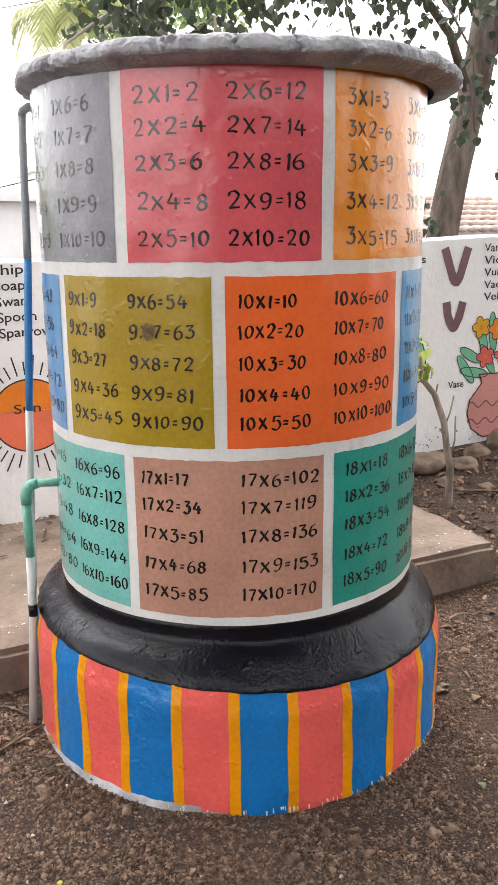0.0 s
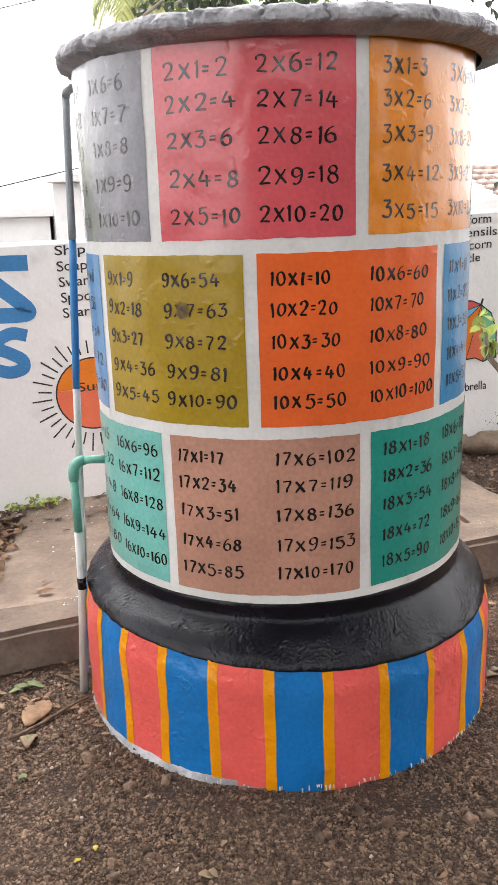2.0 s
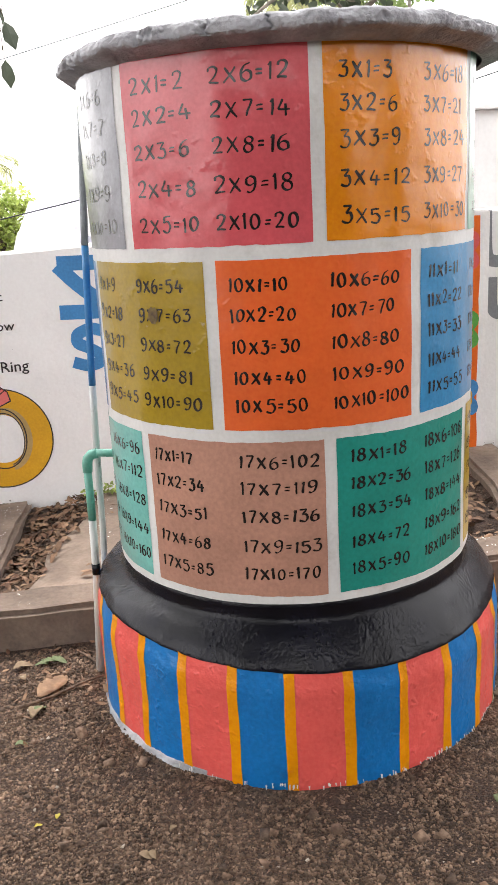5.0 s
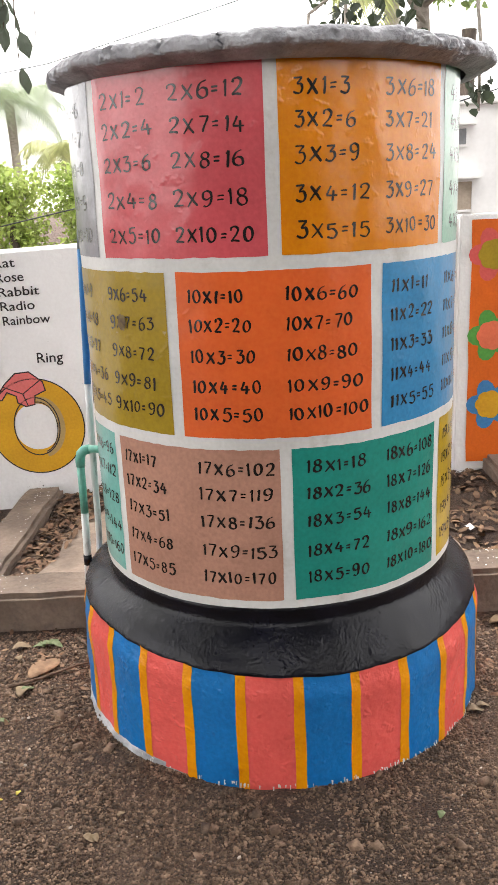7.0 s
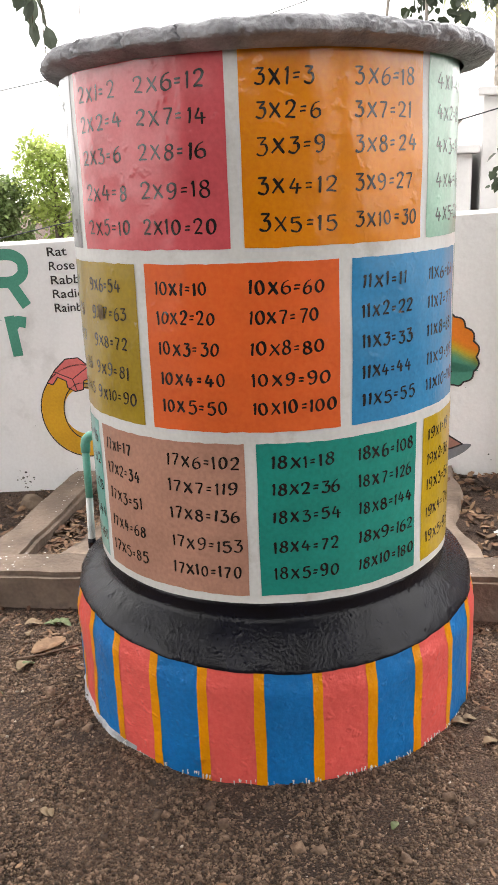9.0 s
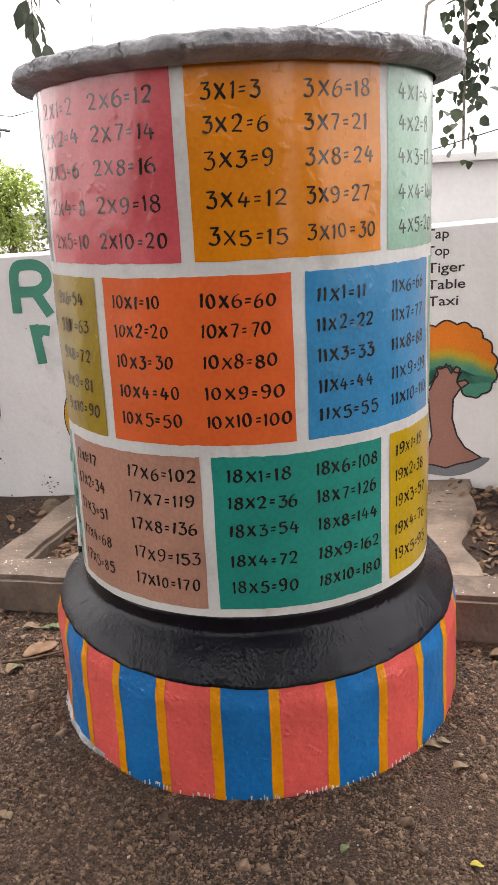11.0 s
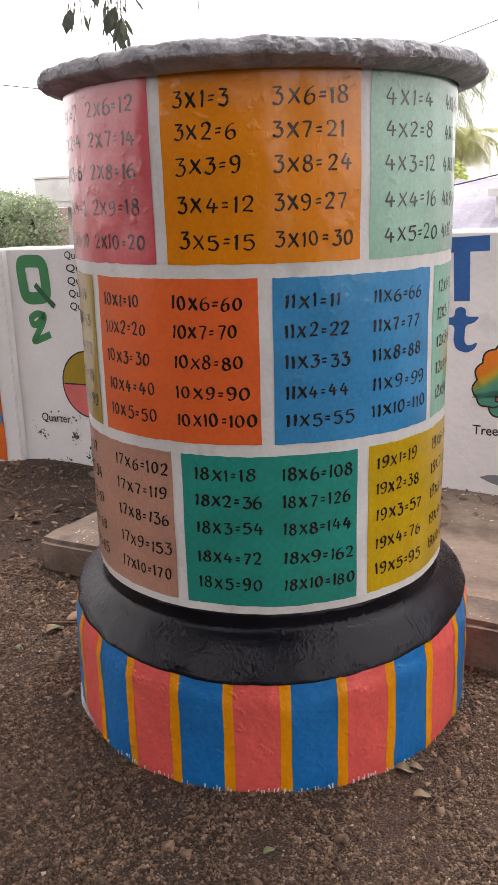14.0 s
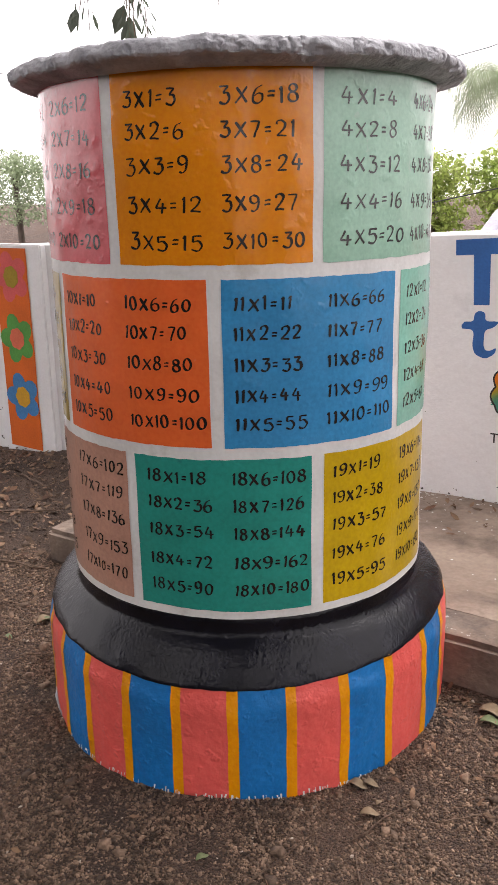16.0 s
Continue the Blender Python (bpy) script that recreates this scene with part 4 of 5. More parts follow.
linked("elbow", *tube(pts, [0.0155, 0.0165, 0.0165, 0.0165, 0.0155], 12), PIPE_TEAL, OUTLET, "", True)
linked("pipe_length", *tube([tank_point(0.635, OUT, 0.71), tank_point(0.636, OUT + 0.3, 0.545)], 0.0128, 12), PIPE_TEAL, OUTLET, "teal-painted length of pipe", True)
linked("pipe_length", *tube([tank_point(0.636, OUT + 0.3, 0.548), tank_point(0.641, OUT + 0.8, 0.36), tank_point(0.668, OUT, -0.03)], 0.0125, 12), PIPE_WHITE, OUTLET, "peeling white length of pipe", True)
linked("coupling", *tube([tank_point(0.640, OUT + 0.8, 0.362), tank_point(0.640, OUT + 0.8, 0.398)], 0.0138, 12), BLACK_PAINT, OUTLET, "black coupling ring", True)

# small white runs of paint where the plinth meets the gravel
DRIP = material("white_paint_drips", lin(214, 212, 206), 0.6, scale=20, grain=60, bump=0.1)
pieces = []
for i in range(120):
    a = random.uniform(-80, 25) if i < 100 else random.uniform(-150, -80)
    z1 = random.uniform(0.002, 0.014)
    r, w, h = foot(a, z1) + 0.0035, random.uniform(0.0007, 0.0028), random.uniform(0.004, 0.015)
    q = math.degrees(w / r)
    v = [tank_point(r, a - q, z1), tank_point(r, a + q, z1), tank_point(r + 0.003, a + q * 0.5, z1 - h), tank_point(r + 0.003, a - q * 0.5, z1 - h)]
    pieces.append((v, [(0, 1, 2, 3)]))
linked("paint_drip", *join(pieces), DRIP, TANK, "small white paint drips along the plinth's foot")["kind"] = "stuff"
# a rough cement fillet where the plinth's foot flares out
verts, faces = [], []
N = 60
for i in range(N + 1):
    a = -168 + 70 * i / N
    out = 0.016 * math.sin(math.pi * i / N) ** 0.6 * (1 + wob(a, 0, 0, 0.4, 0.5))
    for k, (r, z) in enumerate(((1.25, -0.03), (1.0, -0.008), (0.45, 0.010), (0.12, 0.019), (-0.3, 0.021))):
        zz = z + wob(a, k, 0, 0.5, 0.004)
        verts.append(tank_point(foot(a, zz) + out * r + 0.0004, a, zz))
for i in range(N):
    for k in range(4):
        faces.append((i * 5 + k, i * 5 + 5 + k, i * 5 + 6 + k, i * 5 + 1 + k))
linked("foot_fillet", verts, faces, LID_CEMENT, TANK, "rough pale cement fillet at the plinth's foot", True)
# a worn dark spot on the olive panel
pieces = []
SMUDGE = material("paint_scuff", lin(78, 58, 38), 0.7, second=lin(120, 100, 50), scale=60, grain=120, bump=0.2)
ring = [tank_point(skin(a, z) + 0.0034, a, z) for a, z in ((-111.0 + 2.0 * math.cos(t) * (0.7 + 0.5 * random.random()), 1.228 + 0.021 * math.sin(t) * (0.6 + 0.6 * random.random())) for t in [i * math.pi / 9 for i in range(18)])]
linked("scuff", ring, [tuple(range(18))], SMUDGE, TANK, "dark scuff on the olive panel")


# ---- loose stones, leaves and sticks on the ground ----
def in_tank(u, v, r=0.64):
    return math.hypot(u - 0.9385, v - 2.3186) < r


def floor_z(u, v):
    z = ground_z(u, v)
    if -6 < u < 7 and -3 < v < 5:
        z += wob(u, v, 0, 1.7, 0.016) + wob(u, v, 3, 6, 0.007)
    return z - GROUND_DROP


def stones(n, lo, hi, box, seed, keep, squash=0.6):
    """n crushed stones as one mesh."""
    rng = np.random.default_rng(seed)
    base = np.array([(x, y, z) for x in (-1, 1) for y in (-1, 1) for z in (-1, 1)], float)
    quads = np.array([(0, 1, 3, 2), (4, 6, 7, 5), (0, 4, 5, 1), (2, 3, 7, 6), (1, 5, 7, 3)])
    V, Fs, k = [], [], 0
    while k < n:
        u, v = rng.uniform(box[0], box[1]), rng.uniform(box[2], box[3])
        if not keep(u, v):
            continue
        s = lo * (hi / lo) ** (rng.random() ** 1.8)
        p = base * s * rng.uniform(0.55, 1.0, 3) * (1, 1, squash) + rng.normal(0, 0.22 * s, (8, 3))
        a = rng.uniform(0, 6.28)
        b = rng.normal(0, 0.35)
        rot = np.array([[math.cos(a), -math.sin(a), 0], [math.sin(a), math.cos(a), 0], [0, 0, 1]]) @ np.array([[1, 0, 0], [0, math.cos(b), -math.sin(b)], [0, math.sin(b), math.cos(b)]])
        p = p @ rot.T + (u, v, floor_z(u, v) + s * 0.2)
        V.append(p)
        Fs.append(quads + 8 * k)
        k += 1
    return np.concatenate(V), np.concatenate(Fs)


def stuff(name, verts, faces, mat, label, category, matrix=UV):
    me = bpy.data.meshes.new(name)
    me.vertices.add(len(verts))
    me.vertices.foreach_set("co", np.asarray(verts, float).ravel())
    faces = np.asarray(faces)
    me.loops.add(faces.size)
    me.loops.foreach_set("vertex_index", faces.ravel().astype(np.int32))
    me.polygons.add(len(faces))
    me.polygons.foreach_set("loop_start", np.arange(0, faces.size, faces.shape[1], dtype=np.int32))
    me.polygons.foreach_set("loop_total", np.full(len(faces), faces.shape[1], dtype=np.int32))
    me.materials.append(mat)
    me.update(calc_edges=True)
    me.validate()
    ob = new(name, me)
    ob.matrix_world = matrix
    return tagged(ob, label, category, kind="stuff")


def open_yard(u, v):
    if in_tank(u, v, 0.625) or (v > 2.55 and -0.38 < u < 2.22) or v > 3.8:
        return False
    density = 0.8 + 0.5 * noise.noise(Vector((u * 1.6, v * 1.6, 4)))
    return random.random() < density


stuff("gravel", *stones(185000, 0.0013, 0.0052, (-0.55, 2.75, 1.05, 2.62), 1, open_yard), GRAVEL, "small crushed brown-grey gravel spread over the yard", "gravel")
stuff("gravel", *stones(1100, 0.006, 0.017, (-1.5, 3.2, 0.1, 3.7), 2, open_yard), GRAVEL, "scattered larger gravel stones on the soil", "gravel")
stuff("gravel", *stones(5000, 0.0035, 0.010, (-2.6, -0.38, 1.2, 3.8), 3, lambda u, v: True), GRAVEL, "loose stones on the soil by the wall", "gravel")
stuff("gravel", *stones(4000, 0.0035, 0.012, (2.2, 3.9, 1.6, 3.8), 4, lambda u, v: True), GRAVEL, "loose stones on the soil by the wall", "gravel")


def leaf_litter(n, box, seed, height, keep, lo=0.012, hi=0.034):
    rng = np.random.default_rng(seed)
    V, Fs, k = [], [], 0
    while k < n:
        u, v = rng.uniform(box[0], box[1]), rng.uniform(box[2], box[3])
        if not keep(u, v):
            continue
        l, w = rng.uniform(lo, hi), rng.uniform(0.25, 0.5)
        curl = rng.uniform(-0.3, 0.5) * l
        p = np.array([(-l, 0, 0), (-l * 0.3, -l * w, curl * 0.6), (l * 0.45, -l * w * 0.8, curl), (l, 0, curl * 0.4), (l * 0.45, l * w * 0.8, curl * 0.8), (-l * 0.3, l * w, curl * 0.5)])
        a, b, c = rng.uniform(0, 6.28), rng.normal(0, 0.3), rng.normal(0, 0.3)
        m = np.array(Euler((b, c, a)).to_matrix())
        V.append(p @ m.T + (u, v, height(u, v) + 0.004 + l * 0.25 * abs(math.sin(b)) + l * 0.25 * abs(math.sin(c))))
        Fs.append(np.array([(0, 1, 2, 5), (5, 2, 3, 4)]) + 6 * k)
        k += 1
    return np.concatenate(V), np.concatenate(Fs)


def bed_z(u, v):
    return max((0.098 if u < 1 else 0.105) + 0.03 * u + wob(u, v, 4, 5, 0.025), 0.148 + 0.03 * u if 0.02 < u < 1.6 else 0)


def clumpy(u, v):
    return random.random() < 0.5 + 1.1 * noise.noise(Vector((u * 2.3, v * 2.3, 9)))


stuff("leaf_litter", *leaf_litter(600, (-0.15, 0.30, 2.79, 3.82), 11, bed_z, lambda u, v: u < -0.05 + 0.18 * (v - 2.8) + 0.08 * random.random()), DRY_LEAF, "dry brown leaves lying in the planting bed", "leaves")
stuff("leaf_litter", *leaf_litter(360, (1.6, 1.97, 2.79, 3.82), 12, bed_z, lambda u, v: True), DRY_LEAF, "dry brown leaves lying in the planting bed", "leaves")
stuff("leaf_litter", *leaf_litter(110, (0.15, 1.62, 2.80, 3.83), 13, lambda u, v: 0.146 + 0.03 * u + wob(u, v, 0, 3, 0.008), lambda u, v: random.random() < smooth01(v, 3.3, 3.85) * 1.2 + 0.06 + 0.1 * smooth01(0.5 - u, 0.1, 0.4)), DRY_LEAF, "dry leaves blown against the wall", "leaves")
stuff("leaf_litter", *leaf_litter(900, (-2.6, -0.37, 1.9, 3.84), 14, floor_z, clumpy), DRY_LEAF, "dry brown leaves on the bare soil", "leaves")
stuff("leaf_litter", *leaf_litter(900, (2.2, 3.9, 1.8, 3.84), 15, floor_z, clumpy), DRY_LEAF, "dry brown leaves on the bare soil", "leaves")
stuff("leaf_litter", *leaf_litter(460, (-1.0, 2.4, 2.0, 2.57), 16, floor_z, lambda u, v: not in_tank(u, v, 0.66) and random.random() < smooth01(v, 1.9, 2.6), 0.008, 0.022), DRY_LEAF, "dry leaves gathered along the kerb", "leaves")
stuff("leaf_litter", *leaf_litter(150, (-0.8, 2.6, 0.9, 2.4), 17, floor_z, lambda u, v: not in_tank(u, v, 0.68), 0.008, 0.02), DRY_LEAF, "a few dry leaf scraps on the gravel", "leaves")

# flecks of whitewash on the kerb and slab, mould at the wall's foot
def flecks(n, box, lo, hi, seed, place, keep):
    rng = np.random.default_rng(seed)
    V, Fs, k = [], [], 0
    while k < n:
        x, y = rng.uniform(box[0], box[1]), rng.uniform(box[2], box[3])
        if not keep(x, y):
            continue
        s = lo * (hi / lo) ** (rng.random() ** 2)
        a0 = rng.uniform(0, 6.28)
        V.append(np.array([place(x + s * rng.uniform(0.5, 1.2) * math.cos(a0 + i * 1.047), y + s * rng.uniform(0.4, 1.0) * math.sin(a0 + i * 1.047)) for i in range(6)]))
        Fs.append(np.arange(6)[None] + 6 * k)
        k += 1
    return np.concatenate(V), np.concatenate(Fs)


FLECK = material("whitewash_flecks", lin(222, 220, 216), 0.85, scale=20, grain=60, bump=0.1)
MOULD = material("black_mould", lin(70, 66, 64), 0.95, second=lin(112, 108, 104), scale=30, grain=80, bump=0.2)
spotty = lambda x, y: noise.noise(Vector((x * 4, y * 6, 2))) > 0.05
stuff("whitewash_fleck", *flecks(260, (-0.34, 2.18, 2.59, 2.75), 0.0015, 0.006, 61, lambda x, y: (x, y, 0.1575 + 0.03 * x), spotty), FLECK, "small white flecks of limewash on the kerb", "paint flecks")
stuff("whitewash_fleck", *flecks(70, (-0.34, -0.18, 2.8, 3.83), 0.0015, 0.006, 62, lambda x, y: (x, y, 0.1575 + 0.03 * x), lambda x, y: random.random() < 0.25 + smooth01(y, 3.4, 3.85)), FLECK, "small white flecks of limewash on the kerb", "paint flecks")
stuff("whitewash_fleck", *flecks(260, (0.2, 1.55, 2.85, 3.83), 0.002, 0.009, 63, lambda x, y: (x, y, 0.156 + 0.03 * x + wob(x, y, 0, 3, 0.008)), lambda x, y: random.random() < 0.2 + 0.8 * smooth01(y, 3.3, 3.85)), FLECK, "small white flecks of limewash on the slab", "paint flecks")
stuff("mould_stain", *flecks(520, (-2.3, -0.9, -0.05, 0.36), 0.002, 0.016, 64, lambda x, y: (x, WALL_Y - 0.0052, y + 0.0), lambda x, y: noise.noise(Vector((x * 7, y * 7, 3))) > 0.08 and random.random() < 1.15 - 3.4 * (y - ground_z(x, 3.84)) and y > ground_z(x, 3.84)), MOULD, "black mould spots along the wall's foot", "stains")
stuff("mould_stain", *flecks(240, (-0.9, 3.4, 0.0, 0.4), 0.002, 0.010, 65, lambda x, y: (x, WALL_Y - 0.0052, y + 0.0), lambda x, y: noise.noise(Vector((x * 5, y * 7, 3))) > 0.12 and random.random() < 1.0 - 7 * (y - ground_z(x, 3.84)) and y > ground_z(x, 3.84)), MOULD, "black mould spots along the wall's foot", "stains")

stuff("mould_stain", *flecks(26, (-1.8, 3.2, 0.35, 1.2), 0.002, 0.006, 66, lambda x, y: (x, WALL_Y - 0.0052, y), lambda x, y: True), MOULD, "a few dark specks scattered over the wall", "stains")

# single leaves that lie apart
PALE_LEAF = material("pale_fallen_leaf", lin(152, 134, 108), 0.8, second=lin(122, 102, 78), scale=20, grain=90, bump=0.2)
OLIVE_LEAF = material("fallen_green_leaf", lin(120, 128, 92), 0.7, second=lin(92, 104, 66), scale=20, grain=90, bump=0.2)
YELLOW_LEAF = material("fallen_yellow_leaf", lin(190, 178, 74), 0.7, second=lin(160, 146, 50), scale=20, grain=90, bump=0.2)


def fallen_leaf(u, v, l, turn, mat, label, curl=1.0):
    n = 8
    verts, faces = [], []
    for i in range(n + 1):
        f = i / n
        w = l * 0.28 * math.sin(math.pi * min(1, f * 0.95 + 0.04)) ** 0.8
        x, lift = l * (f - 0.5), 0.10 * l * math.sin(f * 5)
        for s in (-1, 0, 1):
            verts.append((x, s * w, (lift + abs(s) * w * 0.35) * curl + 0.002))
    for i in range(n):
        for k in (0, 1):
            a = i * 3 + k
            faces.append((a, a + 3, a + 4, a + 1))
    ob = linked("fallen_leaf", verts, faces, mat, smooth=True)
    ob.matrix_world = UV @ pose(u, v, floor_z(u, v) + 0.008, 0, 0, turn)
    sol = ob.modifiers.new("thickness", "SOLIDIFY")
    sol.thickness = 0.0008
    return tagged(ob, label, "leaf", "fallen leaves")


for u, v, l, a, mat, label in ((0.105, 2.168, 0.075, 60, OLIVE_LEAF, "dull green fallen leaf on the gravel"), (0.075, 2.0, 0.05, 10, OLIVE_LEAF, "dull green fallen leaf on the gravel"), (0.223, 1.666, 0.032, 80, YELLOW_LEAF, "small yellow fallen leaf on the gravel"), (0.178, 1.638, 0.028, 30, YELLOW_LEAF, "small yellow fallen leaf on the gravel"), (0.516, 1.579, 0.034, 50, PALE_LEAF, "pale dry leaf on the gravel"), (0.449, 1.496, 0.05, -30, PALE_LEAF, "pale dry leaf on the gravel"), (0.466, 1.497, 0.04, -60, PALE_LEAF, "pale dry leaf on the gravel"), (1.335, 1.567, 0.05, 70, OLIVE_LEAF, "dull green fallen leaf on the gravel"), (1.55, 2.03, 0.06, 15, PALE_LEAF, "pale dry leaf beside the tank's plinth"), (1.60, 1.93, 0.07, 35, PALE_LEAF, "pale dry leaf beside the tank's plinth"), (1.733, 2.443, 0.09, 20, OLIVE_LEAF, "long dull green leaf on the soil"), (1.644, 1.571, 0.045, 10, YELLOW_LEAF, "small yellow fallen leaf on the gravel"), (0.315, 2.242, 0.09, 75, PALE_LEAF, "curled pale leaf on the soil"), (1.60, 1.98, 0.035, 90, PALE_LEAF, "pale dry leaf beside the tank's plinth"), (0.02, 2.36, 0.06, 120, PALE_LEAF, "pale dry leaf near the kerb")):
    fallen_leaf(u, v, l * 0.72, a, mat, label)
TAN_LEAF = material("large_tan_leaf", lin(150, 120, 92), 0.85, second=lin(118, 90, 68), scale=16, grain=90, bump=0.3)
fallen_leaf(0.128, 2.30, 0.15, 62, TAN_LEAF, "large flat tan leaf lying before the kerb", 0.25)
fallen_leaf(0.095, 2.165, 0.08, 80, PALE_LEAF, "pale curled leaf lying on the gravel")
fallen_leaf(0.01, 2.44, 0.07, 25, PALE_LEAF, "pale curled leaf lying before the kerb")
fallen_leaf(1.725, 2.486, 0.09, 8, PALE_LEAF, "long pale leaf lying before the kerb")
fallen_leaf(1.523, 2.008, 0.055, 12, PALE_LEAF, "pale dry leaf beside the tank's plinth")
for i, (du, dv, turn) in enumerate(((0, 0, 20), (0.02, 0.015, 70), (-0.02, 0.01, 120), (0.035, -0.01, -20), (-0.03, -0.012, 165))):
    fallen_leaf(0.10 + du, 2.45 + dv, 0.05, turn, OLIVE_LEAF, "wilted green leaf of a fallen sprig before the kerb")

TWIG = material("dry_twig", lin(112, 92, 76), 0.95, second=lin(82, 64, 52), scale=40, grain=100, bump=0.4)


def twig(u, v, l, turn, r):
    n = 7
    pts, k = [], random.random() * 90
    for i in range(n):
        f = i / (n - 1) - 0.5
        x, y = l * f * math.cos(radians(turn)), l * f * math.sin(radians(turn))
        b = 0.05 * l * noise.noise(Vector((i * 0.7, k, 0)))
        uu, vv = u + x - b * math.sin(radians(turn)), v + y + b * math.cos(radians(turn))
        pts.append((uu, vv, floor_z(uu, vv) + r + 0.006))
    ob = linked("twig", *tube(pts, [r * (1 - 0.6 * i / n) for i in range(n)], 5), TWIG, smooth=True, matrix=UV)
    return tagged(ob, "thin dry brown twig on the ground", "twig", "fallen twigs")


for t in ((0.19, 2.26, 0.34, 28, 0.006), (0.27, 2.40, 0.22, -50, 0.005), (0.28, 1.98, 0.16, 35, 0.003), (0.05, 1.75, 0.2, -60, 0.002), (1.66, 1.98, 0.34, 72, 0.0025), (1.5, 1.7, 0.3, 80, 0.002), (1.62, 1.86, 0.18, -20, 0.0022), (-0.45, 2.42, 0.4, 12, 0.006), (-0.6, 2.1, 0.3, -25, 0.005), (2.0, 2.0, 0.3, -40, 0.004), (2.3, 2.35, 0.35, 20, 0.005), (0.33, 2.46, 0.15, 5, 0.003), (-0.2, 1.5, 0.2, 40, 0.002), (2.5, 2.8, 0.5, 30, 0.007), (2.8, 3.2, 0.5, -20, 0.008), (-0.9, 2.9, 0.4, 30, 0.005), (-1.3, 3.3, 0.4, -15, 0.006)):
    twig(*t)

rng = np.random.default_rng(31)
for i in range(30):
    u, v = (rng.uniform(-0.15, 0.36), rng.uniform(1.95, 2.5)) if i < 17 else (rng.uniform(1.5, 1.95), rng.uniform(1.6, 2.3))
    if not in_tank(u, v, 0.70):
        twig(u, v, rng.uniform(0.05, 0.16), rng.uniform(0, 180), rng.uniform(0.0012, 0.0026))
CHIP = material("pale_chips", lin(176, 164, 150), 0.9, second=lin(140, 126, 112), scale=30, grain=90, bump=0.3, by_island=0.3)
stuff("pale_chip", *stones(260, 0.0025, 0.0065, (-0.4, 2.6, 1.1, 2.55), 9, open_yard), CHIP, "small pale stone chips scattered on the gravel", "gravel")

# a scrap of white paper in the bed
bm = bmesh.new()
bmesh.ops.create_grid(bm, x_segments=4, y_segments=4, size=0.5)
for q in bm.verts:
    q.co = Vector((q.co.x * 0.026, q.co.y * 0.034, 0.004 * math.sin(q.co.x * 4) + 0.003 * q.co.y))
scrap = part("paper_scrap", bm, FLECK, None)
scrap.modifiers.new("thickness", "SOLIDIFY").thickness = 0.0006
scrap.matrix_world = UV @ pose(1.739, 3.051, bed_z(1.739, 3.051) + 0.016, 8, 4, 30)
tagged(scrap, "small white scrap of paper among the dry leaves", "paper scrap")

# rocks behind the kerb's end
ROCK = material("field_stone", lin(130, 112, 96), 0.93, second=lin(98, 83, 70), scale=9, grain=60, bump=0.7, bump_scale=25)


def rock(u, v, sx, sy, sz, turn):
    bm = bmesh.new()
    bmesh.ops.create_icosphere(bm, subdivisions=3, radius=1)
    k = random.random() * 60
    for q in bm.verts:
        d = q.co.normalized()
        f = 1 + 0.35 * noise.noise(d * 1.3 + Vector((k, 0, 0))) + 0.08 * noise.noise(d * 5 + Vector((k, 0, 0)))
        q.co = Vector((d.x * sx * f, d.y * sy * f, max(-0.3, d.z) * sz * f))
    ob = part("rock", bm, ROCK, None, smooth=True)
    ob.matrix_world = UV @ pose(u, v, floor_z(u, v) + sz * 0.1, 0, 0, turn)
    return tagged(ob, "rough brown-grey stone lying on the soil", "rock", "rocks by the wall")


for r in ((2.58, 3.66, 0.19, 0.10, 0.085, 15), (2.80, 3.60, 0.09, 0.07, 0.035, 40), (2.38, 3.72, 0.12, 0.09, 0.07, -10), (2.95, 3.68, 0.07, 0.06, 0.05, 0), (2.56, 3.45, 0.05, 0.04, 0.03, 70), (3.15, 3.72, 0.09, 0.07, 0.08, 30), (2.72, 3.30, 0.04, 0.035, 0.025, 0), (-1.0, 3.72, 0.05, 0.04, 0.03, 0), (-0.52, 3.62, 0.06, 0.05, 0.05, 20)):
    rock(*r)


# ---- plants ----
def leaf_cloud(blobs, n, size, seed, droop=0.4, flat=0.30):
    """Folded leaves scattered through soft blobs of (x, y, z, rx, ry, rz)."""
    rng = np.random.default_rng(seed)
    w = np.array([b[3] * b[4] * b[5] for b in blobs]) ** 0.7
    pick = rng.choice(len(blobs), n, p=w / w.sum())
    V, Fs = [], []
    for k in range(n):
        x, y, z, rx, ry, rz = blobs[pick[k]]
        while True:
            d = rng.normal(0, 1, 3)
            d *= rng.random() ** 0.45 / np.linalg.norm(d)
            p = np.array((x, y, z)) + d * (rx, ry, rz)
            if noise.noise(Vector(p * 2.2 / max(0.25, rx))) > -0.15:
                break
        l = size * rng.uniform(0.6, 1.3)
        w = l * flat
        q = np.array([(0, 0, 0), (l * 0.22, -w, l * 0.06), (l * 0.66, -w * 0.8, l * 0.03), (l, 0, -l * 0.12), (l * 0.66, w * 0.8, l * 0.03), (l * 0.22, w, l * 0.06)])
        m = np.array(Euler((rng.normal(0, 0.6), droop + rng.normal(0, 0.5), rng.uniform(0, 6.28))).to_matrix())
        V.append(q @ m.T + p)
        Fs.append(np.array([(0, 1, 2, 3), (0, 3, 4, 5)]) + 6 * k)
    return np.concatenate(V), np.concatenate(Fs)


def crown_part(blobs, n, size, seed, mat, parent, label, droop=0.4, flat=0.30):
    ob = stuff("crown", *leaf_cloud(blobs, n, size, seed, droop, flat), mat, label, "")
    del ob["kind"]
    ob.matrix_world = Matrix()
    ob.parent = parent
    return ob


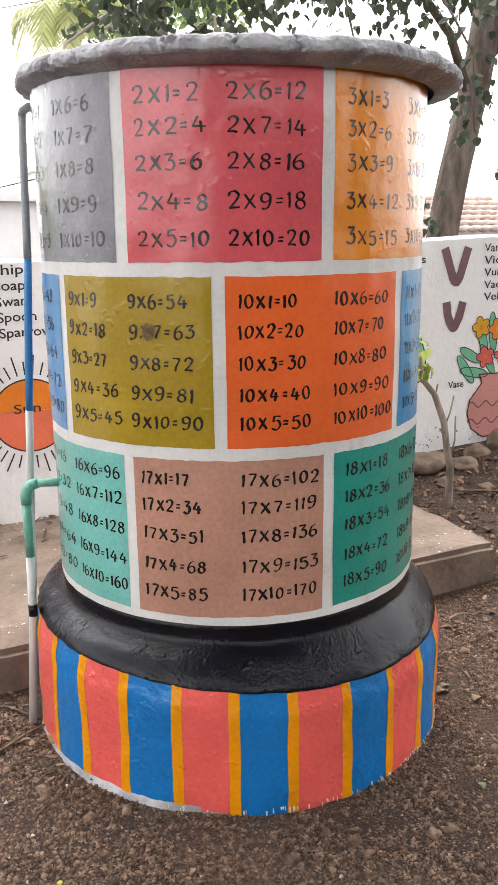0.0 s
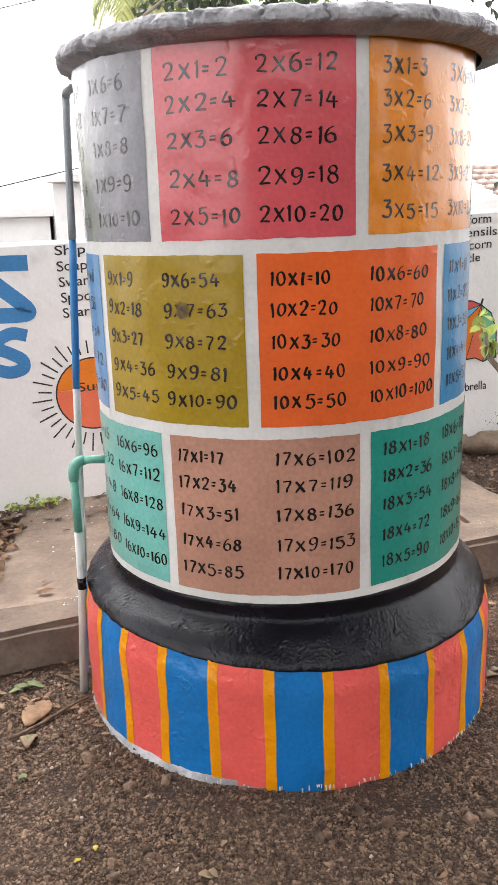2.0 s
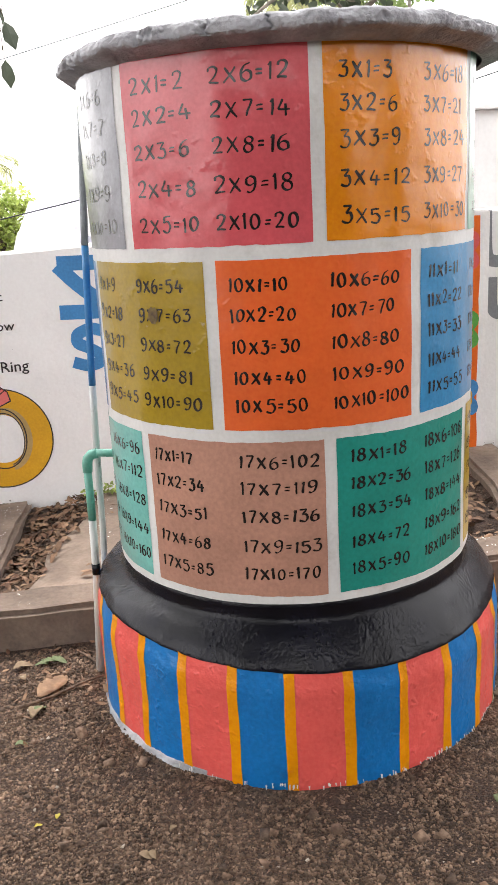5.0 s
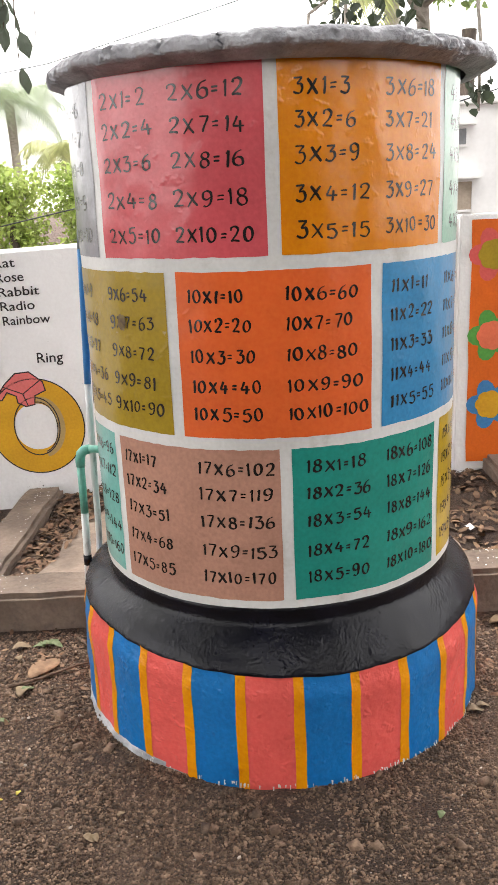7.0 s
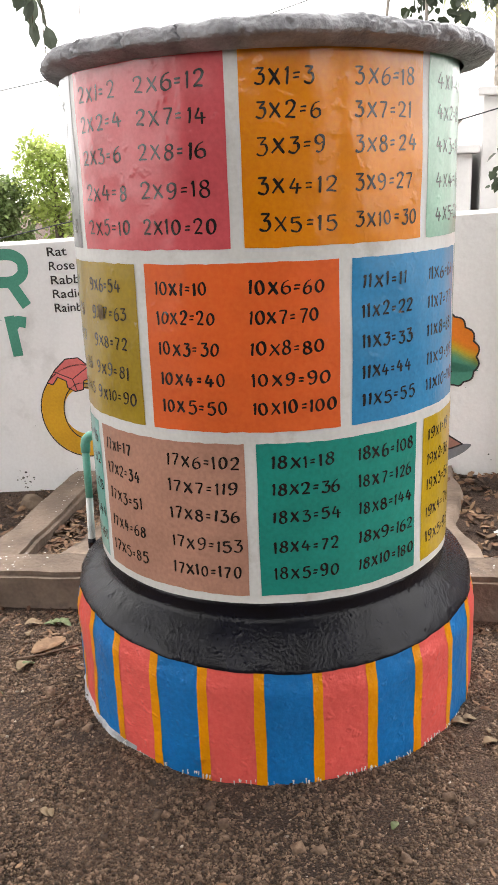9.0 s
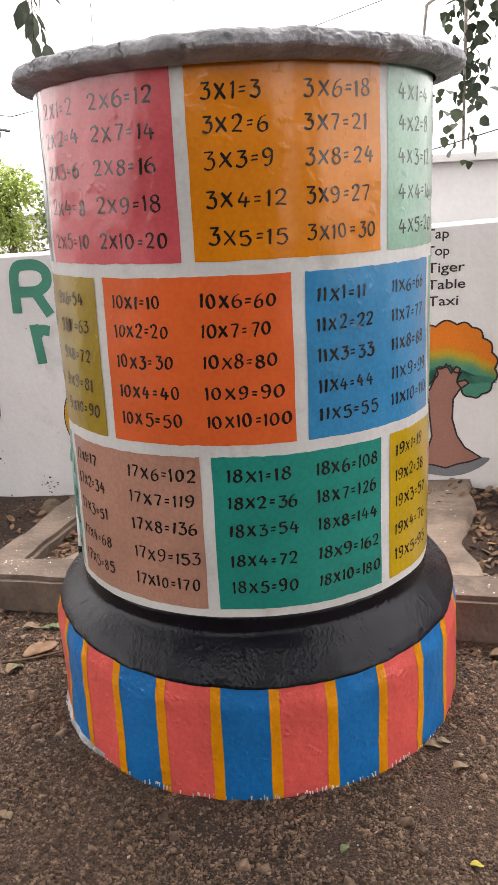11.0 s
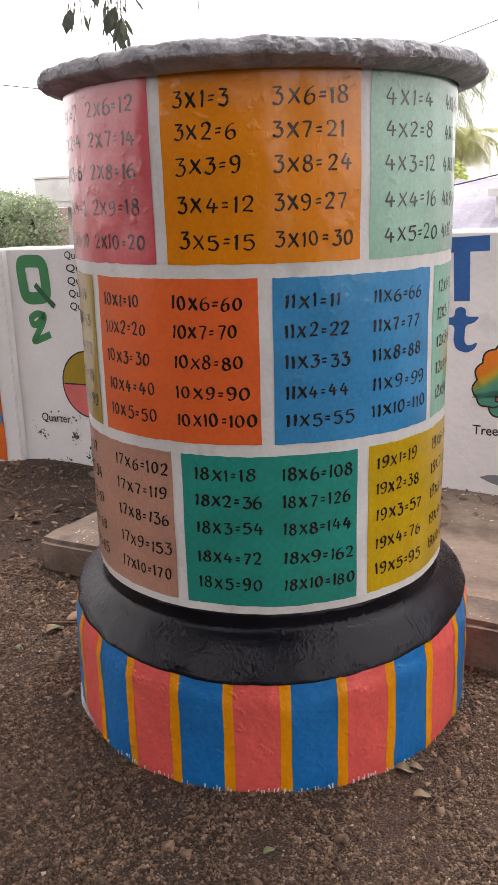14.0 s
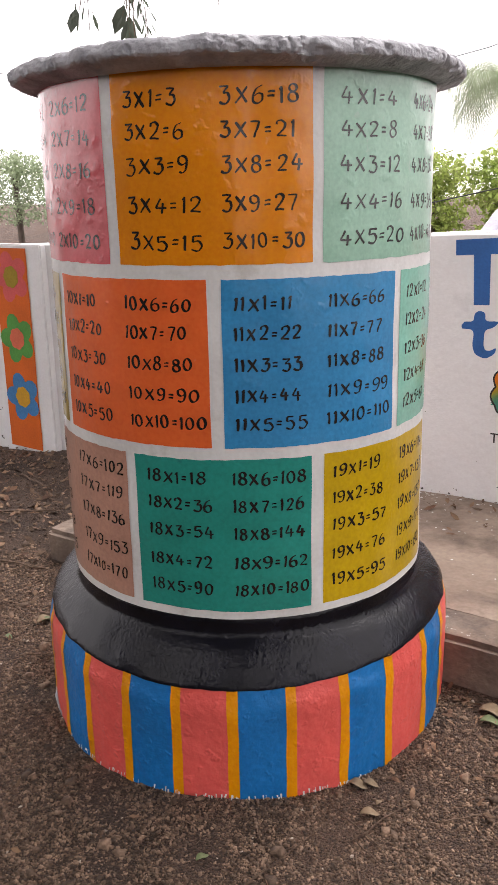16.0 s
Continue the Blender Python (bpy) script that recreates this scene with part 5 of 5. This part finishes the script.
def tree(u, v, trunk, radii, blobs, n, size, seed, leaf, label, limbs=(), droop=0.4, bark=None, flat=0.30):
    """A tree whose points are given along and towards the wall, with the base at (u, v)."""
    t = empty("tree", UV @ pose(u, v, 0), label, "tree")
    rel = lambda p: (p[0] - u, p[1] - v, p[2])
    pts = [rel(p) for p in trunk]
    fine = []
    for i in range(len(pts) - 1):
        for k in range(5):
            f = k / 5
            fine.append(tuple(pts[i][c] * (1 - f) + pts[i + 1][c] * f + (0.03 * radii[0] * 10 * noise.noise(Vector((i + f, c * 7, seed))) if i else 0) for c in range(3)))
    fine.append(pts[-1])
    rr = [radii[0] + (radii[1] - radii[0]) * i / (len(fine) - 1) for i in range(len(fine))]
    linked("trunk", *tube(fine, rr, 10), bark or BARK, t, "", True)
    for limb in limbs:
        lp = [rel(p) for p in limb[1:]]
        linked("limb", *tube(lp, [limb[0] * (1 - 0.7 * i / len(lp)) for i in range(len(lp))], 7), bark or BARK, t, "", True)
    crown_part([(*rel(b), b[3], b[4], b[5]) for b in blobs], n, size, seed, leaf, t, "", droop, flat)
    return t


# sapling growing by the kerb's end
SAP = empty("sapling", UV @ pose(2.41, 3.2, ground_z(2.41, 3.2)), "thin bare-stemmed sapling with a few pale green leaves", "sapling")
g = ground_z(2.41, 3.2)
linked("stem", *tube([(0, 0, -0.05), (0.004, 0, 0.16 - g + 0.05), (0.002, 0, 0.36 - g), (-0.02, 0, 0.44 - g), (-0.045, 0, 0.58 - g), (-0.105, 0, 0.72 - g), (-0.18, 0, 0.80 - g), (-0.19, 0, 0.90 - g)], [0.020, 0.019, 0.018, 0.017, 0.016, 0.015, 0.013, 0.007], 8), STEM, SAP, "", True)
for tw in ([(-0.04, 0, 0.56), (-0.005, 0.01, 0.62), (0.02, 0.02, 0.70)], [(0.0, 0, 0.40), (0.03, 0.01, 0.48), (0.035, 0.02, 0.60)], [(-0.10, 0, 0.71), (-0.09, 0.0, 0.77)], [(-0.03, 0, 0.5), (-0.06, 0.01, 0.55)], [(-0.18, 0, 0.80), (-0.14, 0.02, 0.83)]):
    linked("twig", *tube([(x, y, z - g) for x, y, z in tw], 0.0045, 5), STEM, SAP, "", True)
crown_part([(-0.19, 0, 0.93 - g, 0.06, 0.05, 0.08), (-0.13, 0.0, 0.90 - g, 0.05, 0.04, 0.05), (-0.16, 0, 0.84 - g, 0.06, 0.04, 0.04)], 34, 0.052, 5, LIGHT_LEAF, SAP, "bright green leaves", 0.7, 0.36)

# weeds at the wall's foot
for i, (u, v, h) in enumerate(((0.12, 3.77, 0.05), (0.22, 3.79, 0.06), (0.30, 3.80, 0.04))):
    base = 0.148 + 0.03 * u
    weed = empty("weed", UV @ pose(u, v, base), "small yellow-green weed sprouting at the wall's foot", "weed", "weeds by the wall")
    linked("stem", *tube([(0, 0, -0.01), (0.004, -0.004, h * 0.5), (0, -0.01, h)], [0.0018, 0.0015, 0.001], 5), STEM, weed, "", True)
    crown_part([(0, -0.01, h * 0.6, 0.055, 0.03, h * 0.5)], 34, 0.026, 90 + i, LIGHT_LEAF, weed, "", 0.2)

tree(4.95, 7.0, [(4.95, 7, -0.2), (5.05, 7, 1.40), (5.17, 7, 2.06), (5.36, 7, 2.83), (5.6, 7, 4.4)], (0.165, 0.14),
     [(3.4, 6.2, 3.55, 1.0, 0.7, 0.62), (4.4, 6.2, 3.5, 0.9, 0.6, 0.6), (5.6, 6.5, 3.6, 0.9, 0.7, 0.7), (4.75, 6.2, 2.6, 0.22, 0.2, 0.45), (5.65, 6.6, 2.3, 0.25, 0.25, 0.75), (3.45, 6.0, 2.45, 0.13, 0.15, 0.55), (2.7, 6.1, 3.3, 0.7, 0.5, 0.40), (4.85, 6.9, 1.65, 0.16, 0.2, 0.3)], 1500, 0.085, 21, DARK_LEAF,
     "leaning grey-barked tree with small drooping leaves behind the wall", ((0.05, (5.3, 7, 2.7), (4.9, 6.8, 3.2), (4.2, 6.4, 3.5), (3.2, 6.2, 3.6)), (0.05, (5.33, 7, 2.9), (5.7, 6.8, 3.4), (6.3, 6.6, 3.7)), (0.012, (4.6, 6.5, 3.4), (4.72, 6.2, 2.9), (4.76, 6.2, 2.3)), (0.012, (3.4, 6.2, 3.5), (3.45, 6.0, 2.9), (3.46, 6.0, 2.0)), (0.02, (5.6, 6.8, 3.4), (5.68, 6.6, 2.8), (5.7, 6.6, 1.7))), 1.1, None, 0.42)
tree(2.15, 6.5, [(2.15, 6.5, -0.2), (2.148, 6.5, 1.35), (2.11, 6.5, 2.6), (2.05, 6.4, 3.6)], (0.06, 0.045),
     [(2.1, 6.2, 3.3, 0.75, 0.5, 0.5), (1.5, 6.0, 2.25, 0.17, 0.2, 0.62), (2.42, 6.1, 2.18, 0.09, 0.1, 0.2), (2.12, 6.45, 2.2, 0.11, 0.1, 0.7), (1.65, 6.1, 2.85, 0.4, 0.3, 0.35), (1.2, 6.0, 2.3, 0.13, 0.12, 0.22), (2.02, 6.4, 1.7, 0.06, 0.06, 0.3)], 900, 0.075, 22, DARK_LEAF,
     "slender grey tree with hanging heart-shaped leaves behind the wall", ((0.02, (2.1, 6.45, 2.7), (1.8, 6.2, 3.0), (1.5, 6.0, 2.8), (1.5, 6.0, 1.8)), (0.02, (2.1, 6.45, 2.8), (2.4, 6.2, 3.0), (2.43, 6.1, 2.5), (2.43, 6.1, 2.05)), (0.015, (1.6, 6.1, 2.95), (1.25, 6.0, 2.7), (1.2, 6.0, 2.15))), 1.1, PALE_BARK, 0.44)
tree(3.8, 12.5, [(3.8, 12.5, -0.2), (3.7, 12.3, 2.0), (3.7, 12.2, 3.6)], (0.16, 0.1), [(3.0, 12, 4.5, 0.7, 0.6, 0.55), (3.9, 12, 4.6, 0.9, 0.7, 0.6), (4.7, 12, 4.75, 0.7, 0.6, 0.6), (3.6, 12, 4.15, 0.6, 0.5, 0.3)], 1700, 0.13, 23, GREEN_LEAF, "leafy green tree far behind the wall")
# the three leftmost trees carry distance haze in their leaf colour
for u, v, top, w, s, mat in ((-2.75, 12.0, 2.3, 0.62, 31, LIGHT_LEAF), (-3.75, 12.2, 2.55, 0.6, 32, LIGHT_LEAF), (-4.6, 12.3, 2.1, 0.5, 33, GREEN_LEAF), (-5.6, 12.2, 2.45, 0.62, 34, LIGHT_LEAF), (-1.75, 12.2, 2.2, 0.6, 35, LIGHT_LEAF), (-9.9, 12.6, 1.9, 0.8, 36, HAZE_PALED_LEAF), (-12.3, 12.4, 2.7, 1.1, 37, HAZE_PALED_LEAF), (-11.0, 12.9, 2.0, 0.8, 38, HAZE_PALED_LEAF)):
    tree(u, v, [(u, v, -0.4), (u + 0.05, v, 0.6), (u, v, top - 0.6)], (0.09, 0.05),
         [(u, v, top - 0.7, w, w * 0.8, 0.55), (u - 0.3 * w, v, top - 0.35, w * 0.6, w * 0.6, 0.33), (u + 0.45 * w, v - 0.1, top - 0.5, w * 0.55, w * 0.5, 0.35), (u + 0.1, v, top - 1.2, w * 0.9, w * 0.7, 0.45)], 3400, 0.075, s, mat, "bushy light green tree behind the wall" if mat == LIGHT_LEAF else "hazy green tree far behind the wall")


def palm(u, v, top, trunk_r, n, length, seed, label, leaf=PALM_LEAF):
    t = empty("palm_tree", UV @ pose(u, v, 0), label, "palm tree")
    linked("trunk", *tube([(0, 0, -0.3), (0.06, 0, top * 0.4), (0.02, 0, top * 0.75), (0, 0, top)], [trunk_r * 1.2, trunk_r, trunk_r * 0.9, trunk_r], 9), PALE_BARK, t, "", True)
    rng = np.random.default_rng(seed)
    for i in range(n):
        a, tilt = 6.283 * i / n + rng.normal(0, 0.2), rng.uniform(-0.5, 1.1)
        V, Fs, k = [], [], 0
        spine = []
        for j in range(15):
            f = j / 14
            out = length * (f * math.cos(tilt * (1 - f) - 1.0 * f))
            up = length * (0.55 * math.sin(tilt) * f - 0.75 * f * f + 0.25 * f)
            spine.append(np.array((out * math.cos(a), out * math.sin(a), top + up)))
        for j in range(1, 14):
            d = spine[j] - spine[j - 1]
            d /= np.linalg.norm(d)
            side = np.cross(d, (0, 0, 1))
            side /= np.linalg.norm(side)
            for s in (-1, 1):
                for h in (0, 0.5):
                    b = spine[j] * (1 - h) + spine[j - 1] * h
                    l = length * 0.34 * math.sin(math.pi * (0.12 + 0.85 * j / 14)) * rng.uniform(0.85, 1.1)
                    tip = b + side * s * l * 0.65 + d * l * 0.5 + np.array((0, 0, -0.45 * l))
                    mid = (b + tip) / 2 + np.array((0, 0, 0.08 * l))
                    w = d * 0.016
                    V += [b - w, b + w, mid + w, mid - w, tip]
                    Fs += [(k, k + 1, k + 2, k + 3), (k + 3, k + 2, k + 4)]
                    k += 5
        linked("frond", [tuple(q) for q in V], Fs, leaf, t)
    return t


palm(2.62, 12.0, 4.35, 0.11, 22, 1.35, 41, "palm tree with drooping pale green fronds far behind the wall")
# fronds coloured pale grey-green to stand for distance haze
palm(-7.35, 28.4, 4.9, 0.16, 46, 3.3, 42, "palm tree with drooping haze-paled fronds far behind the wall", HAZE_PALED_LEAF)
palm(-3.7, 20.0, 2.75, 0.10, 22, 1.5, 43, "low palm with arching yellow-green fronds behind the wall")

# tall unseen trees added behind the walk, their crowns blocking sky light
for u, v, s in ((4.6, -3.2, 81), (-2.6, -2.6, 82)):
    tree(u, v, [(u, v, -0.2), (u + 0.1, v, 2.2), (u - 0.1 * (u - 1), v + 0.8, 4.2), (u - 0.2 * (u - 1), v + 1.4, 5.6)], (0.24, 0.14),
         [(u - 0.3 * (u - 1), v + 1.2, 6.0, 2.3, 2.2, 0.9), (u - 0.75 * (u - 1), v + 1.8, 6.3, 2.2, 2.0, 0.9), (u, v - 1.5, 6.0, 2.4, 2.0, 1.0), (u - 0.4 * (u - 1), v + 3.2, 6.6, 1.9, 1.5, 0.7), (u - 0.6 * (u - 1), v + 4.6, 6.6, 1.8, 1.4, 0.6)], 6500 if u > 0 else 5000, 0.30, s, DARK_LEAF, "unseen tall spreading tree added to block sky light",
         ((0.09, (u, v + 0.5, 3.6), (u - 0.3 * (u - 1), v + 1.6, 5.2), (u - 0.6 * (u - 1), v + 2.4, 6.2)), (0.08, (u, v + 0.4, 3.4), (u, v - 0.8, 4.8), (u, v - 1.8, 5.9))))

# unseen dense trees added on the yard's open side to darken the paint's reflections
for u, v, s in ((-3.4, -5.6, 83), (-0.6, -6.2, 84), (2.2, -6.0, 85), (5.2, -5.6, 86), (8.4, -2.9, 87)):
    tree(u, v, [(u, v, -0.2), (u + 0.1, v, 1.2), (u, v + 0.2, 2.4)], (0.2, 0.12),
         [(u, v, 1.0, 1.5, 1.0, 0.9), (u - 0.8, v, 2.0, 1.3, 1.0, 0.8), (u + 0.8, v, 2.2, 1.3, 1.0, 0.8), (u - 0.3, v, 3.0, 1.5, 1.0, 0.8), (u + 0.5, v, 3.4, 1.2, 0.9, 0.6)], 6500, 0.28, s, DARK_LEAF, "unseen dense dark green tree added to darken the tank's reflections",
         ((0.06, (u, v, 1.6), (u - 0.5, v, 2.0), (u - 0.8, v, 2.4)), (0.06, (u, v, 1.8), (u + 0.5, v, 2.2), (u + 0.8, v, 2.6))))

# the tree whose hanging branches reach over the wall
SHADE_BLOBS = [(-2.2, 3.3, 4.0, 1.3, 1.2, 0.7), (-1.2, 4.2, 3.9, 1.0, 0.9, 0.6), (-2.6, 2.0, 4.2, 1.2, 1.1, 0.7), (-2.2, 2.6, 4.4, 1.0, 1.1, 0.6), (-0.5, 4.3, 3.9, 0.5, 0.4, 0.4), (-3.0, 0.8, 4.3, 1.2, 1.1, 0.6)]
shade = tree(-3.3, 2.3, [(-3.3, 2.3, -0.3), (-3.25, 2.35, 1.4), (-3.0, 2.5, 2.6), (-2.7, 2.6, 3.6)], (0.17, 0.11), SHADE_BLOBS, 2600, 0.10, 51, DARK_LEAF, "overhanging tree with long drooping twigs beside the wall",
     ((0.06, (-2.9, 2.5, 2.9), (-2.3, 3.2, 3.5), (-1.6, 4.0, 3.6), (-1.0, 4.2, 3.5)), (0.05, (-2.8, 2.55, 3.2), (-1.8, 2.6, 3.9), (-1.0, 3.2, 3.9), (-0.4, 4.0, 3.6)), (0.05, (-2.8, 2.55, 3.2), (-2.4, 1.6, 3.8), (-2.0, 0.8, 4.0))))
hang = []
HANG_LEAF = material("hanging_leaves", lin(100, 108, 94), 0.6, second=lin(74, 82, 68), scale=9, grain=40, bump=0.1, by_island=0.35, through_light=0.3)
# (along, towards the wall, height of the lowest leaf, number of slender leaves, number of broad leaves)
sprays = ((0.05, 2.60, 2.19, 6, 2), (0.02, 2.66, 2.13, 7, 0), (0.145, 2.78, 2.00, 4, 5), (0.10, 2.80, 2.10, 2, 4), (0.09, 2.80, 2.10, 5, 3), (-0.69, 3.78, 2.27, 13, 0), (-0.74, 3.80, 2.42, 9, 1), (-0.60, 3.70, 2.42, 7, 0), (-0.86, 3.84, 2.50, 6, 1), (0.04, 3.42, 2.16, 0, 0), (0.40, 3.40, 2.35, 4, 1), (-1.06, 4.2, 2.36, 6, 0))
leaves_v, leaves_f, k = [], [], 0
rng = np.random.default_rng(77)
for u, v, z1, slender, broad in sprays:
    z0, sway = 3.7, rng.uniform(-0.10, 0.10)
    pts = []
    for i in range(12):
        f = i / 11
        pts.append((u + 3.3 + sway * (1 - f) ** 1.5 + 0.04 * noise.noise(Vector((u * 9, i * 0.5, v))), v - 2.3 + 0.03 * noise.noise(Vector((u * 9, i * 0.5, 7 + v))), z0 + (z1 - z0) * f))
    hang.append(tube(pts, [0.004 - 0.00025 * i for i in range(12)], 5))
    for i in range(slender + broad):
        f = rng.uniform(0.74, 0.99)
        b = np.array(pts[0]) * 0 + [np.interp(f * 11, range(12), [p[c] for p in pts]) for c in range(3)]
        a, swing = rng.uniform(0, 6.28), rng.uniform(0.1, 0.8)
        d = np.array((math.cos(a) * swing, math.sin(a) * swing, -1.0))
        d /= np.linalg.norm(d)
        stalk = rng.uniform(0.02, 0.07)
        hang.append(tube([tuple(b), tuple(b + d * stalk * 0.5 + (0, 0, 0.004)), tuple(b + d * stalk)], 0.0011, 4))
        b = b + d * stalk
        l = rng.uniform(0.035, 0.075) if i < slender else rng.uniform(0.075, 0.115)
        s = np.cross(d, (rng.uniform(-0.6, 0.6), 1, rng.uniform(-0.3, 0.3)))
        s /= np.linalg.norm(s)
        w = l * (0.10 if i < slender else 0.25)
        n = np.cross(d, s)
        leaves_v += [b, b + d * l * 0.25 - s * w * 0.8, b + d * l * 0.6 - s * w, b + d * l, b + d * l * 0.6 + s * w, b + d * l * 0.25 + s * w * 0.8, b + d * l * 0.45 + n * w * 0.35]
        leaves_f += [(k + j, k + (j + 1) % 6, k + 6) for j in range(6)]
        k += 7
linked("hanging_twigs", *join(hang), TWIG, shade, "thin twigs hanging down", True)
linked("hanging_leaves", [tuple(q) for q in leaves_v], leaves_f, HANG_LEAF, shade, "grey-green hanging leaves")


# ---- buildings behind the wall ----
def house(name, u0, u1, v0, v1, z1, label, ledge=None, windows=(), parapet=None):
    """A flat-roofed house; windows: (middle, sill height, width, height, filling); parapet: (from, to, foot, top, overhang)."""
    h = empty(name, UV @ pose((u0 + u1) / 2, v0, 0), label, "building")
    cx = (u0 + u1) / 2
    part("wall", block(u0 - cx, u1 - cx, 0, v1 - v0, -0.6, z1, 0.8, 0.006, bevel=0.01), FAR_PLASTER, h)
    if parapet:
        p0, p1, z0, top, out = parapet
        part("roof_slab", block(p0 - cx, p1 - cx, -out, v1 - v0, z1 + 0.002, z0, 0.8, 0.003, bevel=0.006), FAR_PLASTER, h)
        face = part("parapet", block(p0 - cx, p1 - cx, -out, -out + 0.12, z0 + 0.002, top, 0.8, 0.003, bevel=0.006), FAR_PLASTER, h)
        part("coping", block(p0 - cx - 0.03, p1 - cx + 0.03, -out - 0.03, -out + 0.15, top + 0.002, top + 0.045, 0.8, 0.002, bevel=0.005), FAR_PLASTER, h)
        n = max(2, round((p1 - p0) / 1.25))
        for i in range(n):
            q0, q1 = p0 + (p1 - p0) * i / n - cx + 0.05, p0 + (p1 - p0) * (i + 1) / n - cx - 0.05
            part("panel_moulding", block(q0, q1, -out - 0.02, -out - 0.003, z0 + 0.06, top - 0.05, 0.8, 0.0, bevel=0.004), FAR_PLASTER, face)
    else:
        part("roof_slab", block(u0 - cx - 0.07, u1 - cx + 0.07, -0.09, v1 - v0 + 0.07, z1 + 0.002, z1 + 0.09, 0.8, 0.004, bevel=0.008), FAR_PLASTER, h)
    if ledge:
        part("ledge", block(u0 - cx - 0.05, u1 - cx + 0.05, -0.16, -0.003, ledge, ledge + 0.05, 0.8, 0.003, bevel=0.006), FAR_PLASTER, h)
    for x, z, w, hh, fill in windows:
        win = part("window", block(x - cx - w / 2, x - cx + w / 2, -0.020, -0.004, z, z + hh, 0.5, 0.0, bevel=0.0), fill, h, "shuttered window opening")
        for q, r in ((-0.5, 0.0), (0.5, 0.0), (0.0, -0.5), (0.0, 0.5)):
            hw, hz = (0.014, hh / 2 + 0.014) if q else (w / 2 - 0.016, 0.014)
            mx, mz = x - cx + q * w, z + hh / 2 + r * hh
            part("window_frame", block(mx - hw, mx + hw, -0.045, -0.022, mz - hz, mz + hz, 0.5, 0.0, bevel=0.0), FAR_PLASTER, win)
        part("sunshade", block(x - cx - w / 2 - 0.07, x - cx + w / 2 + 0.07, -0.20, -0.003, z + hh + 0.016, z + hh + 0.05, 0.5, 0.002, bevel=0.004), FAR_PLASTER, h)
    return h


BEIGE_SHUTTER = material("beige_shutter", lin(176, 162, 146), 0.8, second=lin(150, 138, 122), scale=3, grain=30, bump=0.1)
GREY_SHUTTER = material("grey_shutter", lin(150, 152, 154), 0.8, second=lin(122, 124, 128), scale=3, grain=30, bump=0.1)
house("white_house", 2.25, 5.4, 10.0, 15.0, 2.45, "plain white flat-roofed house with small shuttered windows behind the wall", None, ((3.11, 2.01, 0.22, 0.20, GREY_SHUTTER), (3.12, 1.29, 0.36, 0.34, BEIGE_SHUTTER)))
house("low_shed", 0.95, 2.15, 10.0, 13.0, 1.86, "low whitewashed outbuilding behind the wall")
house("low_shed", -0.35, 0.9, 10.2, 13.0, 1.50, "low whitewashed outbuilding behind the wall")
house("white_house", -10.55, -7.4, 14.4, 18.0, 1.50, "low white house with a moulded parapet behind the wall", None, ((-9.12, 1.34, 0.30, 0.12, DARK_GAP),), (-11.05, -7.28, 1.56, 2.08, 0.4))

# sagging sheet roof
SHED = empty("sheet_roof_shed", UV @ pose(-0.75, 10.0, 0), "low shed under a sagging grey sheet roof", "shed")
verts, faces = [], []
for j in range(9):
    for i in range(73):
        x = -0.45 + 1.1 * i / 72
        y = -0.3 + 1.8 * j / 8
        verts.append((x, y, 1.08 + 0.64 * j / 8 + 0.006 * math.sin(i * 1.05) + wob(x, y, 1, 3, 0.07) + wob(x, y, 4, 9, 0.03)))
for j in range(8):
    for i in range(72):
        a = j * 73 + i
        faces.append((a, a + 1, a + 74, a + 73))
linked("sheet_roof", verts, faces, FAR_GREY, SHED, "sagging grey roofing sheets", True)
for x in (-0.37, 0.57):
    for y, top in ((-0.2, 1.06), (1.4, 1.62)):
        linked("post", *tube([(x, y, -0.4), (x, y, top)], 0.04, 8), BARK, SHED)

# tiled house at the far end
TILED = empty("tiled_house", UV @ pose(6.9, 9.2, 0), "far house with a haze-paled clay tile roof", "building")
part("wall", block(-0.5, 1.3, 0.25, 3.0, -0.5, 1.52, 0.8, 0.004), FAR_PLASTER, TILED)
for j in range(7):
    for i in range(3, 15):
        x0, y0 = -1.1 + 0.168 * i, -0.1 + 0.20 * j
        z0 = 1.50 + 0.072 * j
        v, f = tube([(x0 + 0.08, y0, z0 + 0.012), (x0 + 0.08, y0 + 0.22, z0 + 0.072)], [0.072, 0.062], 8)
        linked("roof_tile", [(a, b, z0 + (c - z0) * 0.55) for a, b, c in v], f, ROOF_TILE, TILED, "", True)

# electricity pole and wires
POLE = empty("utility_pole", UV @ pose(-5.5, 12, 0), "dark leaning utility pole with a cross arm", "utility pole")
linked("pole", *tube([(-1.0, 0, -0.4), (-0.56, 0, 0.96), (-0.25, 0, 1.9), (0.04, 0, 2.76)], [0.065, 0.06, 0.055, 0.05], 10), STEEL, POLE, "", True)
linked("cross_arm", *tube([(-0.28, -0.08, 2.86), (0.28, -0.08, 2.74)], 0.022, 6), STEEL, POLE)
for name, pts in (("overhead_wire", [(-3.6, 9, 1.05), (-0.3, 9, 1.66), (1.2, 9, 1.97), (2.6, 9, 2.31), (5, 9, 2.95), (12, 9, 5.2)]), ("overhead_wire", [(-12, 12, 4.0), (-5.2, 12, 2.95), (-2, 12, 3.4), (6, 12, 5.4)])):
    ob = linked(name, *tube(pts, 0.007, 5), DARK_GAP, smooth=True, matrix=UV)
    tagged(ob, "thin dark overhead wire", "wire", "overhead wires")
